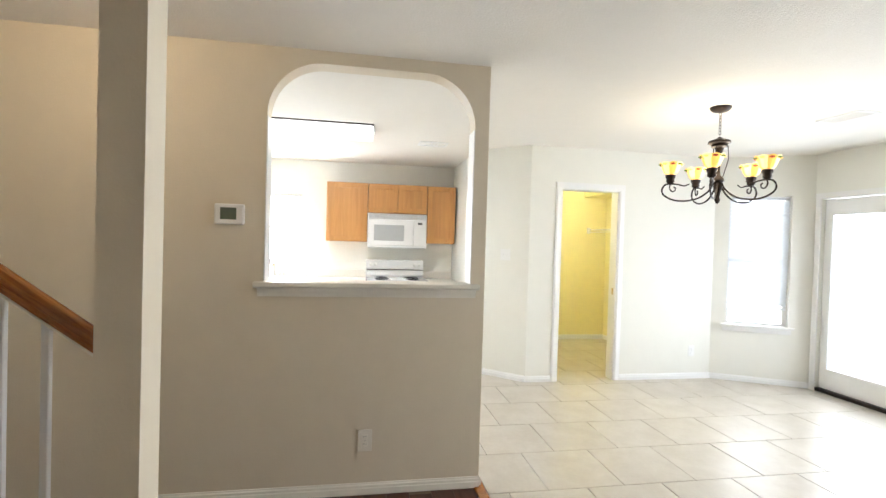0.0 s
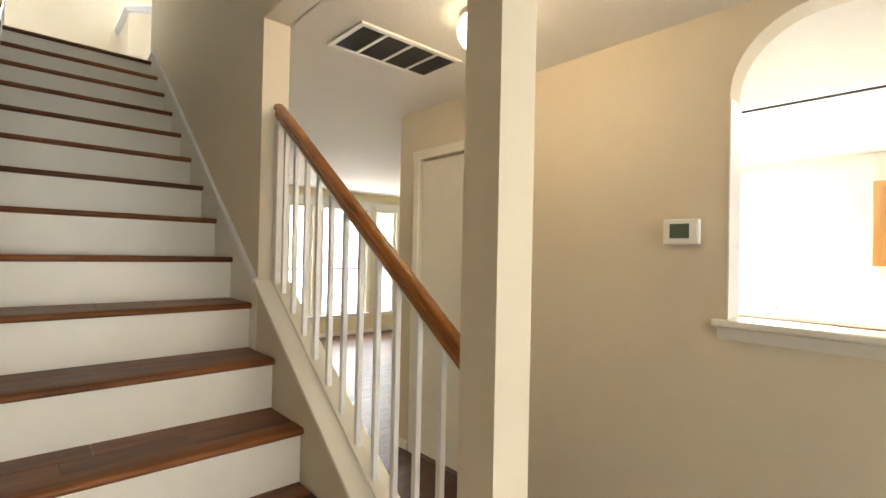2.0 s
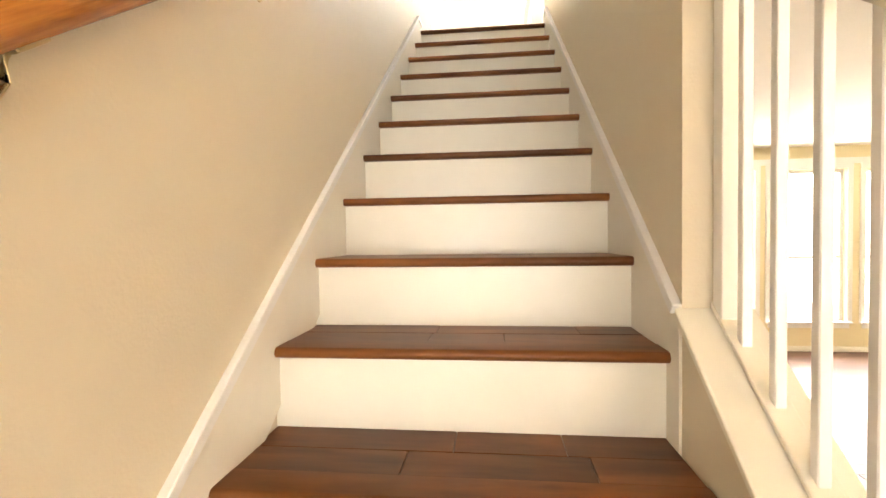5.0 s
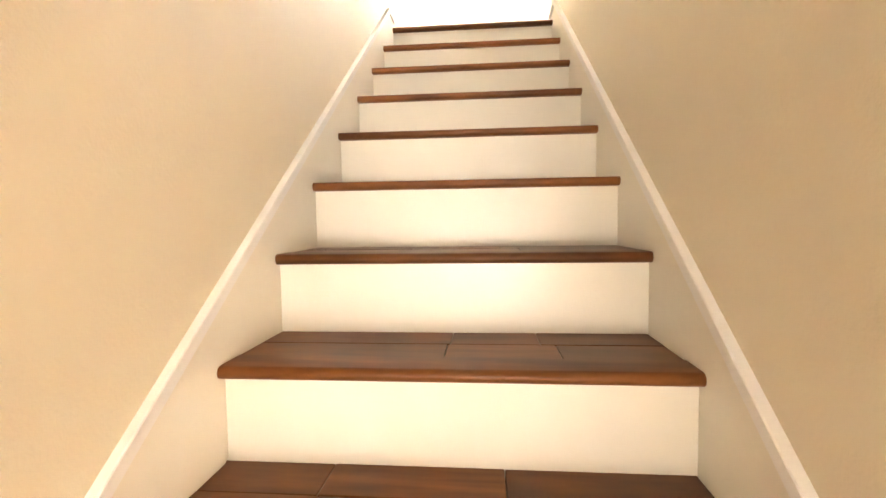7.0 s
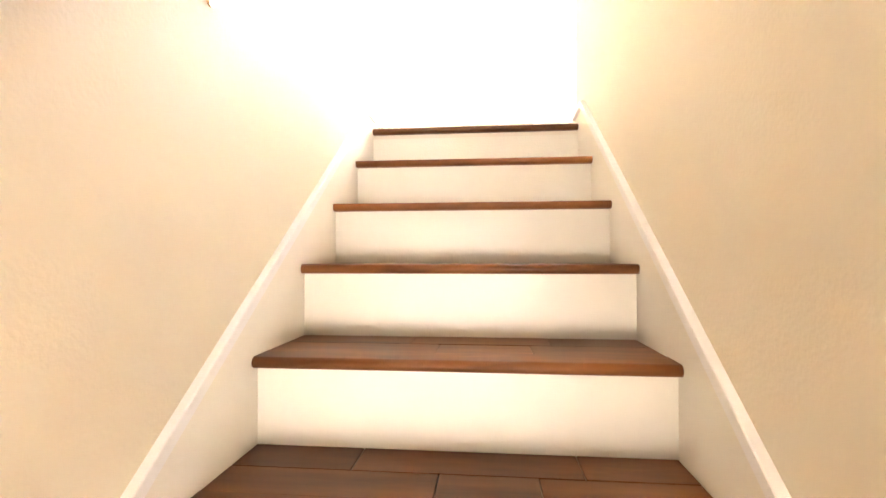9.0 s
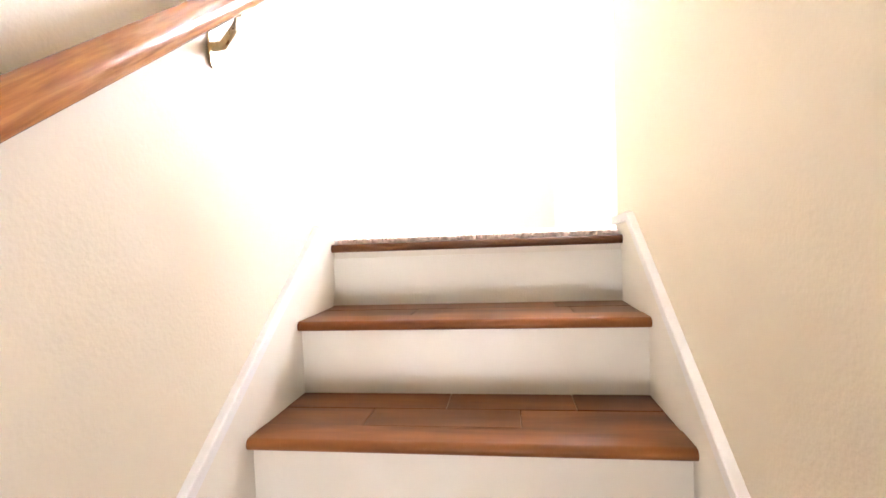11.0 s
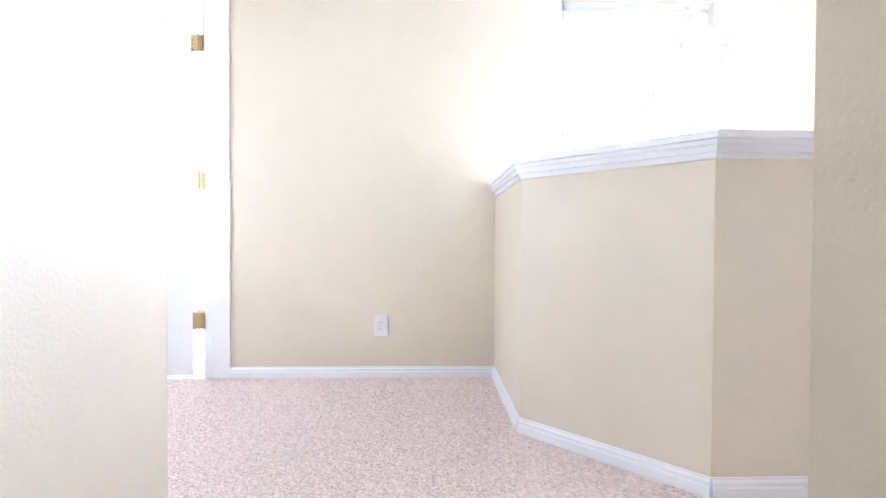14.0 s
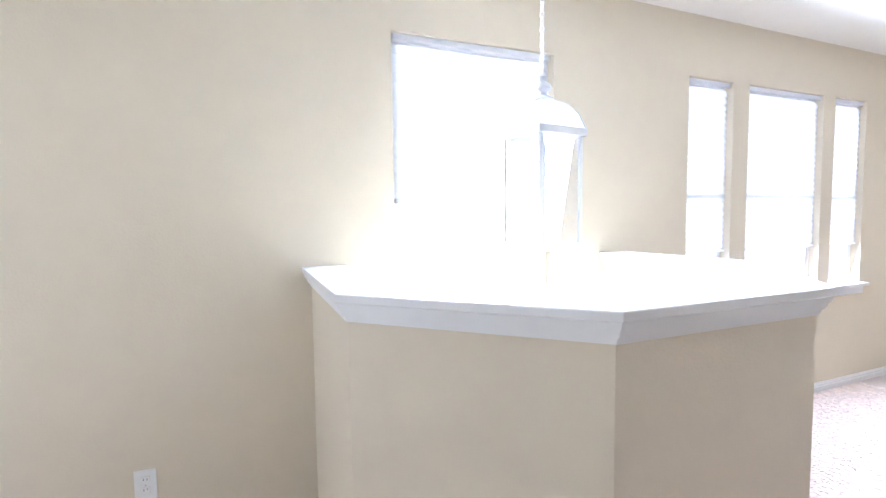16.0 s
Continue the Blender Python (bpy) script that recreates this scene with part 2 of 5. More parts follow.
def box(bm, x0, x1, y0, y1, z0, z1, m=None):
    vs = [bm.verts.new((x, y, z)) for x in (x0, x1) for y in (y0, y1) for z in (z0, z1)]
    if m is not None:
        for v in vs:
            v.co = m @ v.co
    for f in ((0, 1, 3, 2), (4, 6, 7, 5), (0, 4, 5, 1), (2, 3, 7, 6), (0, 2, 6, 4), (1, 5, 7, 3)):
        bm.faces.new([vs[i] for i in f])
    return vs


def prism(bm, pts, lo, hi, axis="z", m=None):
    """A polygon drawn out along one axis. pts: (y, z) for x, (x, z) for y, (x, y) for z."""
    def at(p, h):
        co = {"x": (h, p[0], p[1]), "y": (p[0], h, p[1]), "z": (p[0], p[1], h)}[axis]
        return (m @ Vector(co)) if m is not None else Vector(co)
    a = [bm.verts.new(at(p, lo)) for p in pts]
    b = [bm.verts.new(at(p, hi)) for p in pts]
    bm.faces.new(a)
    bm.faces.new(list(reversed(b)))
    for i in range(len(pts)):
        j = (i + 1) % len(pts)
        bm.faces.new((a[i], b[i], b[j], a[j]))


def turned(bm, prof, seg=20, m=None):
    """A lathe shape round z from (radius, z) pairs."""
    rings = []
    for r, z in prof:
        ring = []
        for i in range(seg):
            a = 2 * math.pi * i / seg
            co = Vector((r * math.cos(a), r * math.sin(a), z))
            ring.append(bm.verts.new(m @ co if m is not None else co))
        rings.append(ring)
    for a, b in zip(rings, rings[1:]):
        for i in range(seg):
            j = (i + 1) % seg
            bm.faces.new((a[i], a[j], b[j], b[i]))
    bm.faces.new(list(reversed(rings[0])))
    bm.faces.new(rings[-1])


def tube(bm, pts, r, seg=10, flat=1.0):
    """A round bar along points, r a number or one for each point."""
    pts = [Vector(p) for p in pts]
    rings = []
    for i, p in enumerate(pts):
        d = (pts[min(i + 1, len(pts) - 1)] - pts[max(i - 1, 0)]).normalized()
        up = Vector((0, 0, 1)) if abs(d.z) < 0.95 else Vector((1, 0, 0))
        s = d.cross(up).normalized()
        u = s.cross(d).normalized()
        rr = r[i] if isinstance(r, (list, tuple)) else r
        rings.append([bm.verts.new(p + (s * math.cos(2 * math.pi * k / seg) + u * math.sin(2 * math.pi * k / seg) * flat) * rr) for k in range(seg)])
    for a, b in zip(rings, rings[1:]):
        for k in range(seg):
            j = (k + 1) % seg
            bm.faces.new((a[k], a[j], b[j], b[k]))
    bm.faces.new(list(reversed(rings[0])))
    bm.faces.new(rings[-1])


def finish(bm, smooth=False, bevel=0.0, seg=2):
    bmesh.ops.remove_doubles(bm, verts=bm.verts, dist=1e-5)
    if bevel:
        bmesh.ops.bevel(bm, geom=[e for e in bm.edges if len(e.link_faces) == 2 and e.calc_face_angle(0) > 0.5], offset=bevel, segments=seg, affect="EDGES", profile=0.5)
    bmesh.ops.recalc_face_normals(bm, faces=bm.faces)
    for f in bm.faces:
        f.smooth = smooth


def part(name, bm, material, parent=None, label="", smooth=False, bevel=0.0, seg=2):
    """One mesh object out of a bmesh, under a thing or under a part."""
    finish(bm, smooth, bevel, seg)
    me = bpy.data.meshes.new(name)
    bm.to_mesh(me)
    bm.free()
    me.materials.append(material)
    ob = new(name, me)
    if smooth:
        me.set_sharp_from_angle(angle=radians(40))
    if parent is not None:
        ob.parent = parent
        ob.matrix_parent_inverse = Matrix()
    if label:
        ob["label"] = label
    return ob


def thing(name, label, category, m=None, group="", kind=""):
    ob = new(name)
    ob.empty_display_size = 0.05
    if m is not None:
        ob.matrix_basis = m
    return tagged(ob, label, category, group, kind)


def bmq():
    return bmesh.new()


def boxes(*rows):
    bm = bmesh.new()
    for r in rows:
        box(bm, *r)
    return bm


def line_frame(p0, p1, z=0.0):
    """Local frame of a wall line: x along it, y out through the wall, z up."""
    d = (Vector(p1) - Vector(p0)).normalized()
    m = Matrix(((d.x, -d.y, 0, p0[0]), (d.y, d.x, 0, p0[1]), (0, 0, 1, z), (0, 0, 0, 1)))
    return m, (Vector(p1) - Vector(p0)).length


def wall_mesh(bm, L, th, z0, z1, holes, m):
    us = sorted({0.0, L, *[h[0] for h in holes], *[h[1] for h in holes]})
    zs = sorted({z0, z1, *[h[2] for h in holes], *[h[3] for h in holes]})

    def solid(i, k):
        if i < 0 or k < 0 or i >= len(us) - 1 or k >= len(zs) - 1:
            return False
        u, z = (us[i] + us[i + 1]) / 2, (zs[k] + zs[k + 1]) / 2
        return not any(h[0] < u < h[1] and h[2] < z < h[3] for h in holes)

    def quad(*cs):
        bm.faces.new([bm.verts.new(m @ Vector(c)) for c in cs])
    for i in range(len(us) - 1):
        for k in range(len(zs) - 1):
            if not solid(i, k):
                continue
            a, b, c, d = us[i], us[i + 1], zs[k], zs[k + 1]
            quad((a, 0, c), (b, 0, c), (b, 0, d), (a, 0, d))
            quad((a, th, c), (a, th, d), (b, th, d), (b, th, c))
            if not solid(i - 1, k):
                quad((a, 0, c), (a, 0, d), (a, th, d), (a, th, c))
            if not solid(i + 1, k):
                quad((b, 0, c), (b, th, c), (b, th, d), (b, 0, d))
            if not solid(i, k - 1):
                quad((a, 0, c), (a, th, c), (b, th, c), (b, 0, c))
            if not solid(i, k + 1):
                quad((a, 0, d), (b, 0, d), (b, th, d), (a, th, d))


def wall(name, p0, p1, th, z0, z1, holes=(), material=None, label="painted plaster wall", extra=None):
    m, L = line_frame(p0, p1)
    bm = bmq()
    wall_mesh(bm, L, th, z0, z1, holes, m)
    if extra:
        extra(bm, m)
    return tagged(part(name, bm, material or PAINT), label, "wall", kind="structure")


def skirting(pts, z=0.0, h=0.062, material=None, name="baseboard"):
    """White moulded baseboards along a line of points, wall on the left hand."""
    prof = [(0, 0), (-0.016, 0), (-0.016, h * 0.55), (-0.012, h * 0.62), (-0.012, h * 0.8), (-0.006, h * 0.9), (-0.005, h), (0, h)]
    for p0, p1 in zip(pts, pts[1:]):
        m, L = line_frame(p0, p1, z)
        bm = bmq()
        prism(bm, prof, 0, L, "x", m)
        tagged(part(name, bm, material or TRIM), "white painted moulded baseboard along the wall", "baseboard", kind="structure")


def casing(bm, L0, L1, zt, w=0.06, th=0.018, zb=0.0):
    """Door or window casing boards on the room side of a wall, in the wall's frame."""
    for a, b in ((L0 - w, L0), (L1, L1 + w)):
        prism(bm, [(a, 0), (a, -th * 0.7), (a + w * 0.3, -th), (b - w * 0.3, -th * 0.8), (b, -th * 0.7), (b, 0)], zb, zt, "z")
    box(bm, L0 - w, L1 + w, -th, 0, zt, zt + w)

# ---- structure: ground floor ----
R, RUN, W, N = 0.197, 0.2679, 0.913, 15
WE = 0.917
H1, F2, H2 = 2.43, 2.914, 5.34
FRONT, FOYER = 5.76, 5.49


def nose(j):
    return RUN * (j - 3)


def arch_corners(bm, m):
    """Rounds the two upper corners of the kitchen hatch."""
    u0, u1, zt, r = 2.201, 3.336, 2.36, 0.29
    for side in (0, 1):
        pts = [((u0 if side == 0 else u1), zt)]
        for i in range(13):
            a = math.pi / 2 * i / 12
            du, dz = r * (1 - math.sin(a)), r * (1 - math.cos(a))
            pts.append(((u0 + du) if side == 0 else (u1 - du), zt - dz))
        pts = [(p[0], p[1]) for p in pts]
        prism(bm, pts, 0, 0.12, "y", m)


wall("wall_hall", (2.25, 1.546), (2.25, -1.872), 0.12, 0, H1, [(0.234, 0.869, 0, 2.08), (2.201, 3.336, 1.145, 2.36)],
     PAINT, "tan painted wall with an arched kitchen hatch", arch_corners)
wall("wall_living_south", (5.82, 1.546), (2.37, 1.546), 0.12, 0, H1, [], CREAM, "cream painted living room wall")
wall("wall_living_east", (5.70, 5.88), (5.70, 1.546), 0.12, 0, H1, [], CREAM, "cream painted living room wall")
LIV = [(3.24, 3.64), (3.82, 4.66), (4.86, 5.30)]
wall("wall_living_north", (2.72, FRONT), (5.70, FRONT), 0.12, 0, F2, [(a - 2.72, b - 2.72, 0.34, 2.16) for a, b in LIV], CREAM, "cream living room wall with tall windows")
LOFT = [(3.09, 3.466), (3.61, 4.369), (4.50, 4.874)]
wall("wall_foyer_north", (-1.72, FOYER), (2.72, FOYER), 0.12, 0, F2, [], PAINT, "tan painted foyer wall")
wall("wall_foyer_return", (2.72, FOYER + 0.12), (2.72, FRONT + 0.12), 0.12, 0, F2, [], PAINT)
wall("wall_upper_north", (-1.72, FOYER), (5.72, FOYER), 0.12, F2, H2, [(1.307 + 1.72, 2.15 + 1.72, 3.50, 5.0), (-1.355 + 1.72, -0.63 + 1.72, F2, F2 + 2.07)] + [(a + 1.72, b + 1.72, 3.66, 4.99) for a, b in LOFT],
     PAINT, "tan upper wall with a tall foyer window and three loft windows")
wall("wall_stair_west", (0, -0.75), (0, 3.983), 0.12, 0, H2, [], PAINT, "tan textured wall beside the staircase")
wall("wall_stair_east", (WE, 3.30), (WE, -0.62), 0.12, 0, H2, [(3.30 - 0.76, 3.81, -0.1, H1)], PAINT, "tan wall and post beside the staircase")
wall("wall_under_landing", (W, FOYER), (W, 3.30), 0.117, 0, H1 + 0.1, [], CREAM, 'cream wall below the landing')
wall("wall_stairwell_south", (W, -0.62), (0, -0.62), 0.12, H1 + 0.005, H2, [], PAINT)
wall("wall_kitchen_west", (2.37, 0.57), (6.0, 0.57), 0.12, 0, H1, [], PALE)
wall("wall_kitchen_north", (6.0, 0.69), (6.0, -2.52), 0.12, 0, H1, [(0.22, 1.08, 1.12, 1.98)], PALE, "pale kitchen wall with a window over the sink")
wall("wall_kitchen_east", (6.0, -2.405), (4.62, -2.405), 0.12, 0, H1, [], PALE)
wall("wall_pantry_corner", (4.62, -2.405), (4.2, -2.86), 0.12, 0, H1, [], PALE)
wall("wall_pantry", (4.2, -2.86), (4.2, -4.99), 0.12, 0, H1, [(0.335, 0.98, -0.02, 2.005)], PALE, "pale dining wall with the pantry doorway")
wall("wall_bay", (4.2, -4.99), (3.76, -5.80), 0.12, 0, H1, [(0.14, 0.72, 0.60, 2.0)], PALE, "pale angled wall with a dining window")
wall("wall_patio", (3.76, -5.80), (-3.72, -5.80), 0.12, 0, H1, [(0.07, 2.86, 0.0, 1.97), (3.01, 4.21, 0.8, 2.0)], PALE, "pale wall with the patio door")
# unseen west wall, its distance chosen to temper bounced light
wall("wall_south_west", (-3.6, -5.80), (-3.6, 1.0), 0.12, 0, H1, [], PAINT)
wall("wall_west_end", (-3.6, 1.0), (-0.12, 1.0), 0.12, 0, H1, [], PAINT)
# pantry room
wall("wall_pantry_back", (6.30, -2.58), (6.30, -5.0), 0.12, 0, H1, [], YELLOW, "yellow painted pantry wall")
wall("wall_pantry_side", (6.30, -4.87), (4.32, -4.87), 0.12, 0, H1, [], YELLOW, "yellow painted pantry wall")
wall("wall_pantry_inner", (4.36, -2.84), (6.30, -2.84), 0.1, 0, H1, [], YELLOW, "yellow painted pantry wall")
wall("wall_pantry_lining", (4.325, -4.87), (4.325, -3.84), -0.004, 0, H1, [], YELLOW, "yellow painted pantry wall")
bm = boxes((4.33, 6.30, -4.87, -4.50, 2.15, H1))
tagged(part("soffit", bm, YELLOW), "yellow painted soffit under the pantry ceiling", "soffit", kind="structure")
# knee wall below the banister
bm = bmq()
kz = lambda y: 0.591 + 0.735 * y + 0.118
prism(bm, [(0.76, 0), (0.76, kz(0.76)), (-0.52, kz(-0.52)), (-0.52, 0)], W + 0.004, W + 0.113, "x")
tagged(part("wall_banister", bm, PAINT), "low sloping plaster wall carrying the balusters", "wall", kind="structure")

# ---- structure: upper floor ----
wall("wall_upper_hall", (-0.12, 3.983), (-1.6, 3.983), 0.12, F2, H2, [], PAINT)
wall("wall_upper_hall_end", (-1.6, 3.983), (-1.6, FOYER), 0.12, F2, H2, [(0.4, 1.1, 3.75, 4.95)], PAINT)
wall("wall_loft_east", (5.60, FOYER), (5.60, -3.0), 0.12, F2, H2, [], PAINT)
# unseen closing walls, set far south to weaken the loft's bounced light
wall("wall_loft_south", (5.60, -3.0), (1.04, -3.0), 0.12, F2, H2, [], PAINT)
wall("wall_loft_west", (1.04, -3.0), (1.04, -0.62), 0.12, F2, H2, [], PAINT)
# bedroom behind the upper door
wall("wall_bedroom_north", (-2.6, 8.0), (0.6, 8.0), 0.12, F2, H2, [(1.0, 2.2, 3.7, 5.0)], PALE)
wall("wall_bedroom_west", (-2.6, 5.61), (-2.6, 8.0), 0.12, F2, H2, [], PALE)
wall("wall_bedroom_east", (0.6, 8.0), (0.6, 5.61), 0.12, F2, H2, [], PALE)


def offset_line(pts, d):
    """A polyline moved d to its left, with mitred corners."""
    out = []
    for i, p in enumerate(pts):
        p = Vector(p)
        ns = []
        if i > 0:
            e = (p - Vector(pts[i - 1])).normalized()
            ns.append(Vector((-e.y, e.x)))
        if i < len(pts) - 1:
            e = (Vector(pts[i + 1]) - p).normalized()
            ns.append(Vector((-e.y, e.x)))
        n = sum(ns, Vector((0, 0))).normalized()
        out.append(p + n * (d / max(n.dot(ns[0]), 0.2)))
    return out


def band(bm, pts, d0, d1, z0, z1):
    a, b = offset_line(pts, d0), offset_line(pts, d1)
    for i in range(len(pts) - 1):
        prism(bm, [a[i], a[i + 1], b[i + 1], b[i]], z0, z1)


HW = [(0.945, FOYER), (0.945, 4.74), (1.42, 4.262), (2.12, 4.262), (2.60, 4.75), (2.60, FOYER)]
bm = bmq()
band(bm, HW, 0, 0.115, F2, 3.985)
tagged(part("wall_half", bm, PAINT), "tan half wall round the open foyer", "wall", kind="structure")
half_cap = thing("half_wall_cap", "white moulded wooden cap on the half wall", "cap", kind="structure")
bm = bmq()
for d0, d1, z0, z1 in ((-0.006, 0.121, 3.920, 3.931), (-0.010, 0.125, 3.931, 3.938), (-0.019, 0.134, 3.938, 3.950), (-0.022, 0.137, 3.950, 3.958), (-0.029, 0.144, 3.958, 3.974)):
    bm = bmq()
    band(bm, HW, d0, d1, z0, z1)
    part("moulding", bm, TRIMW, half_cap)
bm = bmq()
band(bm, HW, -0.037, 0.152, 3.973, 3.998)
part("board", bm, TRIMW, half_cap, bevel=0.004)

# ---- floors and ceilings ----
bm = bmq()
for r in ((-5.12, 6.4, -5.95, -0.62), (-5.12, -0.12, -0.62, 1.12), (W + 0.117, 6.4, -0.62, 4.12), (2.80, 5.9, 4.12, 5.88)):
    box(bm, r[0], r[1], r[2], r[3], H1, H1 + 0.06)
prism(bm, [(W + 0.117, 4.12), (2.80, 4.12), (2.80, 4.72), (2.3, 4.24), (1.45, 4.24), (W + 0.117, 4.66)], H1, H1 + 0.06)
tagged(part("ceiling", bm, CEIL), "white textured ceiling", "ceiling", kind="structure")
bm = bmq()
box(bm, -2.8, 6.4, -3.2, 8.2, H2, H2 + 0.1)
tagged(part("ceiling_upper", bm, CEIL), "white textured upper ceiling", "ceiling", kind="structure")
bm = bmq()
for r in ((-1.72, 0, 3.98, FOYER), (0, W, nose(15) + 0.02, FOYER), (W + 0.117, 5.7, -3.1, 4.12), (2.80, 5.7, 4.12, FOYER + 0.1), (-2.7, 0.7, FOYER + 0.1, 8.1)):
    box(bm, r[0], r[1], r[2], r[3], H1 + 0.06, F2 - 0.004)
prism(bm, [(W, 4.12), (2.80, 4.12), (2.80, 4.72), (2.12, 4.268), (1.42, 4.268), (0.947, 4.755), (0.947, FOYER), (W, FOYER)], H1 + 0.105, F2 - 0.004)
tagged(part("floor_upper", bm, PALE), "upper floor slab under the carpet", "floor", kind="structure")
bm = bmq()
for r in ((-1.6, 0, 3.983, FOYER), (0, W, nose(15) + 0.055, FOYER), (2.60, 5.6, 4.12, FOYER), (-2.6, 0.6, FOYER + 0.12, 8.0)):
    box(bm, r[0], r[1], r[2], r[3], F2 - 0.004, F2 + 0.012)
box(bm, -1.355, -0.63, FOYER - 0.0, FOYER + 0.12, F2 - 0.004, F2 + 0.012)
prism(bm, [(W, 3.30), (1.04, 3.30), (1.04, -3.0), (5.6, -3.0), (5.6, 4.12), (2.60, 4.12), (2.60, 4.75), (2.12, 4.266), (1.42, 4.266), (0.947, 4.755), (0.947, FOYER), (W, FOYER)], F2 - 0.004, F2 + 0.012)
for a, b, c in ((0.046, 0.10, 0.034), (0.10, 0.15, 0.026), (0.15, 0.21, 0.016), (0.21, 0.28, 0.007)):
    box(bm, 0.003, W - 0.003, nose(15) + a, nose(15) + b, F2 + 0.012, F2 + 0.012 + c)
tagged(part("floor_carpet", bm, CARPET), "beige shag carpet covering the upper landing", "carpet", kind="structure")
bm = boxes((-5.0, 6.3, -5.9, 5.9, -0.2, -0.012))
tagged(part("floor_base", bm, GROUT), "floor slab under tiles and boards", "floor", kind="structure")
floor_wood = thing("floor_hardwood", "dark stained hardwood plank floor", "floor", kind="structure")
floor_tile = thing("floor_tile", "beige stone tiled floor with brown grout", "floor", kind="structure")
bm = boxes((0.0, 1.03, 1.2, 5.6, -0.012, 0), (1.03, 5.7, 3.617, 5.9, -0.012, 0))
tagged(part("far_boards", bm, FLOORWOOD, floor_wood), kind="stuff")
bm = bmq()
box(bm, -5.0, 2.37, -1.905, -1.845, -0.012, 0.006)
part("threshold", bm, OAK, floor_wood, "stained wood threshold strip", bevel=0.004)
# skirtings
skirting([(2.25, 0.60), (2.25, -1.872)])
skirting([(2.25, 1.546), (2.25, 1.39)])
skirting([(2.25, -1.872), (2.37, -1.872)])
skirting([(5.7, 1.546), (2.25, 1.546)])
skirting([(5.7, FRONT), (5.7, 1.546)])
skirting([(2.72, FRONT), (5.7, FRONT)])
skirting([(6.0, -2.405), (4.62, -2.405), (4.2, -2.86), (4.2, -3.13)], material=TRIMW)
skirting([(4.2, -3.905), (4.2, -4.99), (3.76, -5.80)], material=TRIMW)
skirting([(6.30, -2.84), (6.30, -4.87), (4.325, -4.87)], material=TRIMW)
skirting([(0.0, 3.25), (0.0, 3.983), (-1.6, 3.983)], F2 + 0.010, 0.076, TRIMW)
skirting([(WE + 0.12, 3.30), (WE, 3.30)], F2 + 0.010, 0.076, TRIMW)
skirting([(-0.494, FOYER), (0.945, FOYER)], F2 + 0.010, 0.062, TRIMW)
skirting(HW[:5], F2 + 0.010, 0.062, TRIMW)
skirting([(2.60, FOYER), (5.6, FOYER)], F2 + 0.010, 0.062, TRIMW)
skirting([(2.60, 4.75), (2.60, FOYER)], F2 + 0.010, 0.062, TRIMW)

# ---- outside ----
# the ground's paleness stands for glare seen through the windows
bm = bmq()
box(bm, -400, 400, -400, 400, -0.6, -0.25)
tagged(part("ground", bm, GLARE_GROUND), "ground reaching to the horizon, coloured pale like outdoor glare", "ground", kind="structure")

# ---- staircase ----
stairs = thing("staircase", "straight staircase with dark wooden treads and white risers", "staircase")


def tread_part(j):
    y0, z = nose(j), R * j
    bm = bmq()
    r = 0.013
    prof = [(y0 + 0.085, z), (y0 + r, z)]
    for i in range(1, 8):
        a = math.pi * i / 8
        prof.append((y0 + r - r * math.sin(a), z - r + r * math.cos(a)))
    prof += [(y0 + r, z - 2 * r), (y0 + 0.085, z - 2 * r)]
    prism(bm, prof, 0.002, W - 0.002, "x")
    t = part("tread", bm, DARKWOOD, stairs, "dark stained wooden tread nosing", smooth=True)
    if j == N:
        return
    rnd = random.Random(j * 7)
    ymid = y0 + 0.085 + 0.105
    yend = nose(j + 1) + 0.03
    for a, b in ((y0 + 0.087, ymid - 0.001), (ymid + 0.001, yend)):
        cuts = [0.002, rnd.uniform(0.22, 0.45), rnd.uniform(0.55, 0.78), W - 0.002]
        for c, d in zip(cuts, cuts[1:]):
            bm = bmq()
            box(bm, c + 0.0008, d - 0.0008, a, b, z - 0.018, z - rnd.uniform(0.0006, 0.0016))
            part("plank", bm, DARKWOOD, t, bevel=0.0012, seg=1)


for j in range(1, N + 1):
    tread_part(j)
    bm = bmq()
    yb = nose(j) + 0.028
    box(bm, 0.001, W - 0.001, yb, yb + 0.014, R * (j - 1) - 0.02, R * j - 0.026)
    part("riser", bm, RISER, stairs, "white painted riser with scuffs")
    if j == N:
        continue
    bm = bmq()
    box(bm, 0.001, W - 0.001, yb + 0.02, 3.2 if j > 8 else yb + RUN, R * (j - 1) - 0.1, R * j - 0.03)
    part("carriage", bm, DARKWOOD, stairs)
# skirt boards with a small moulding on top


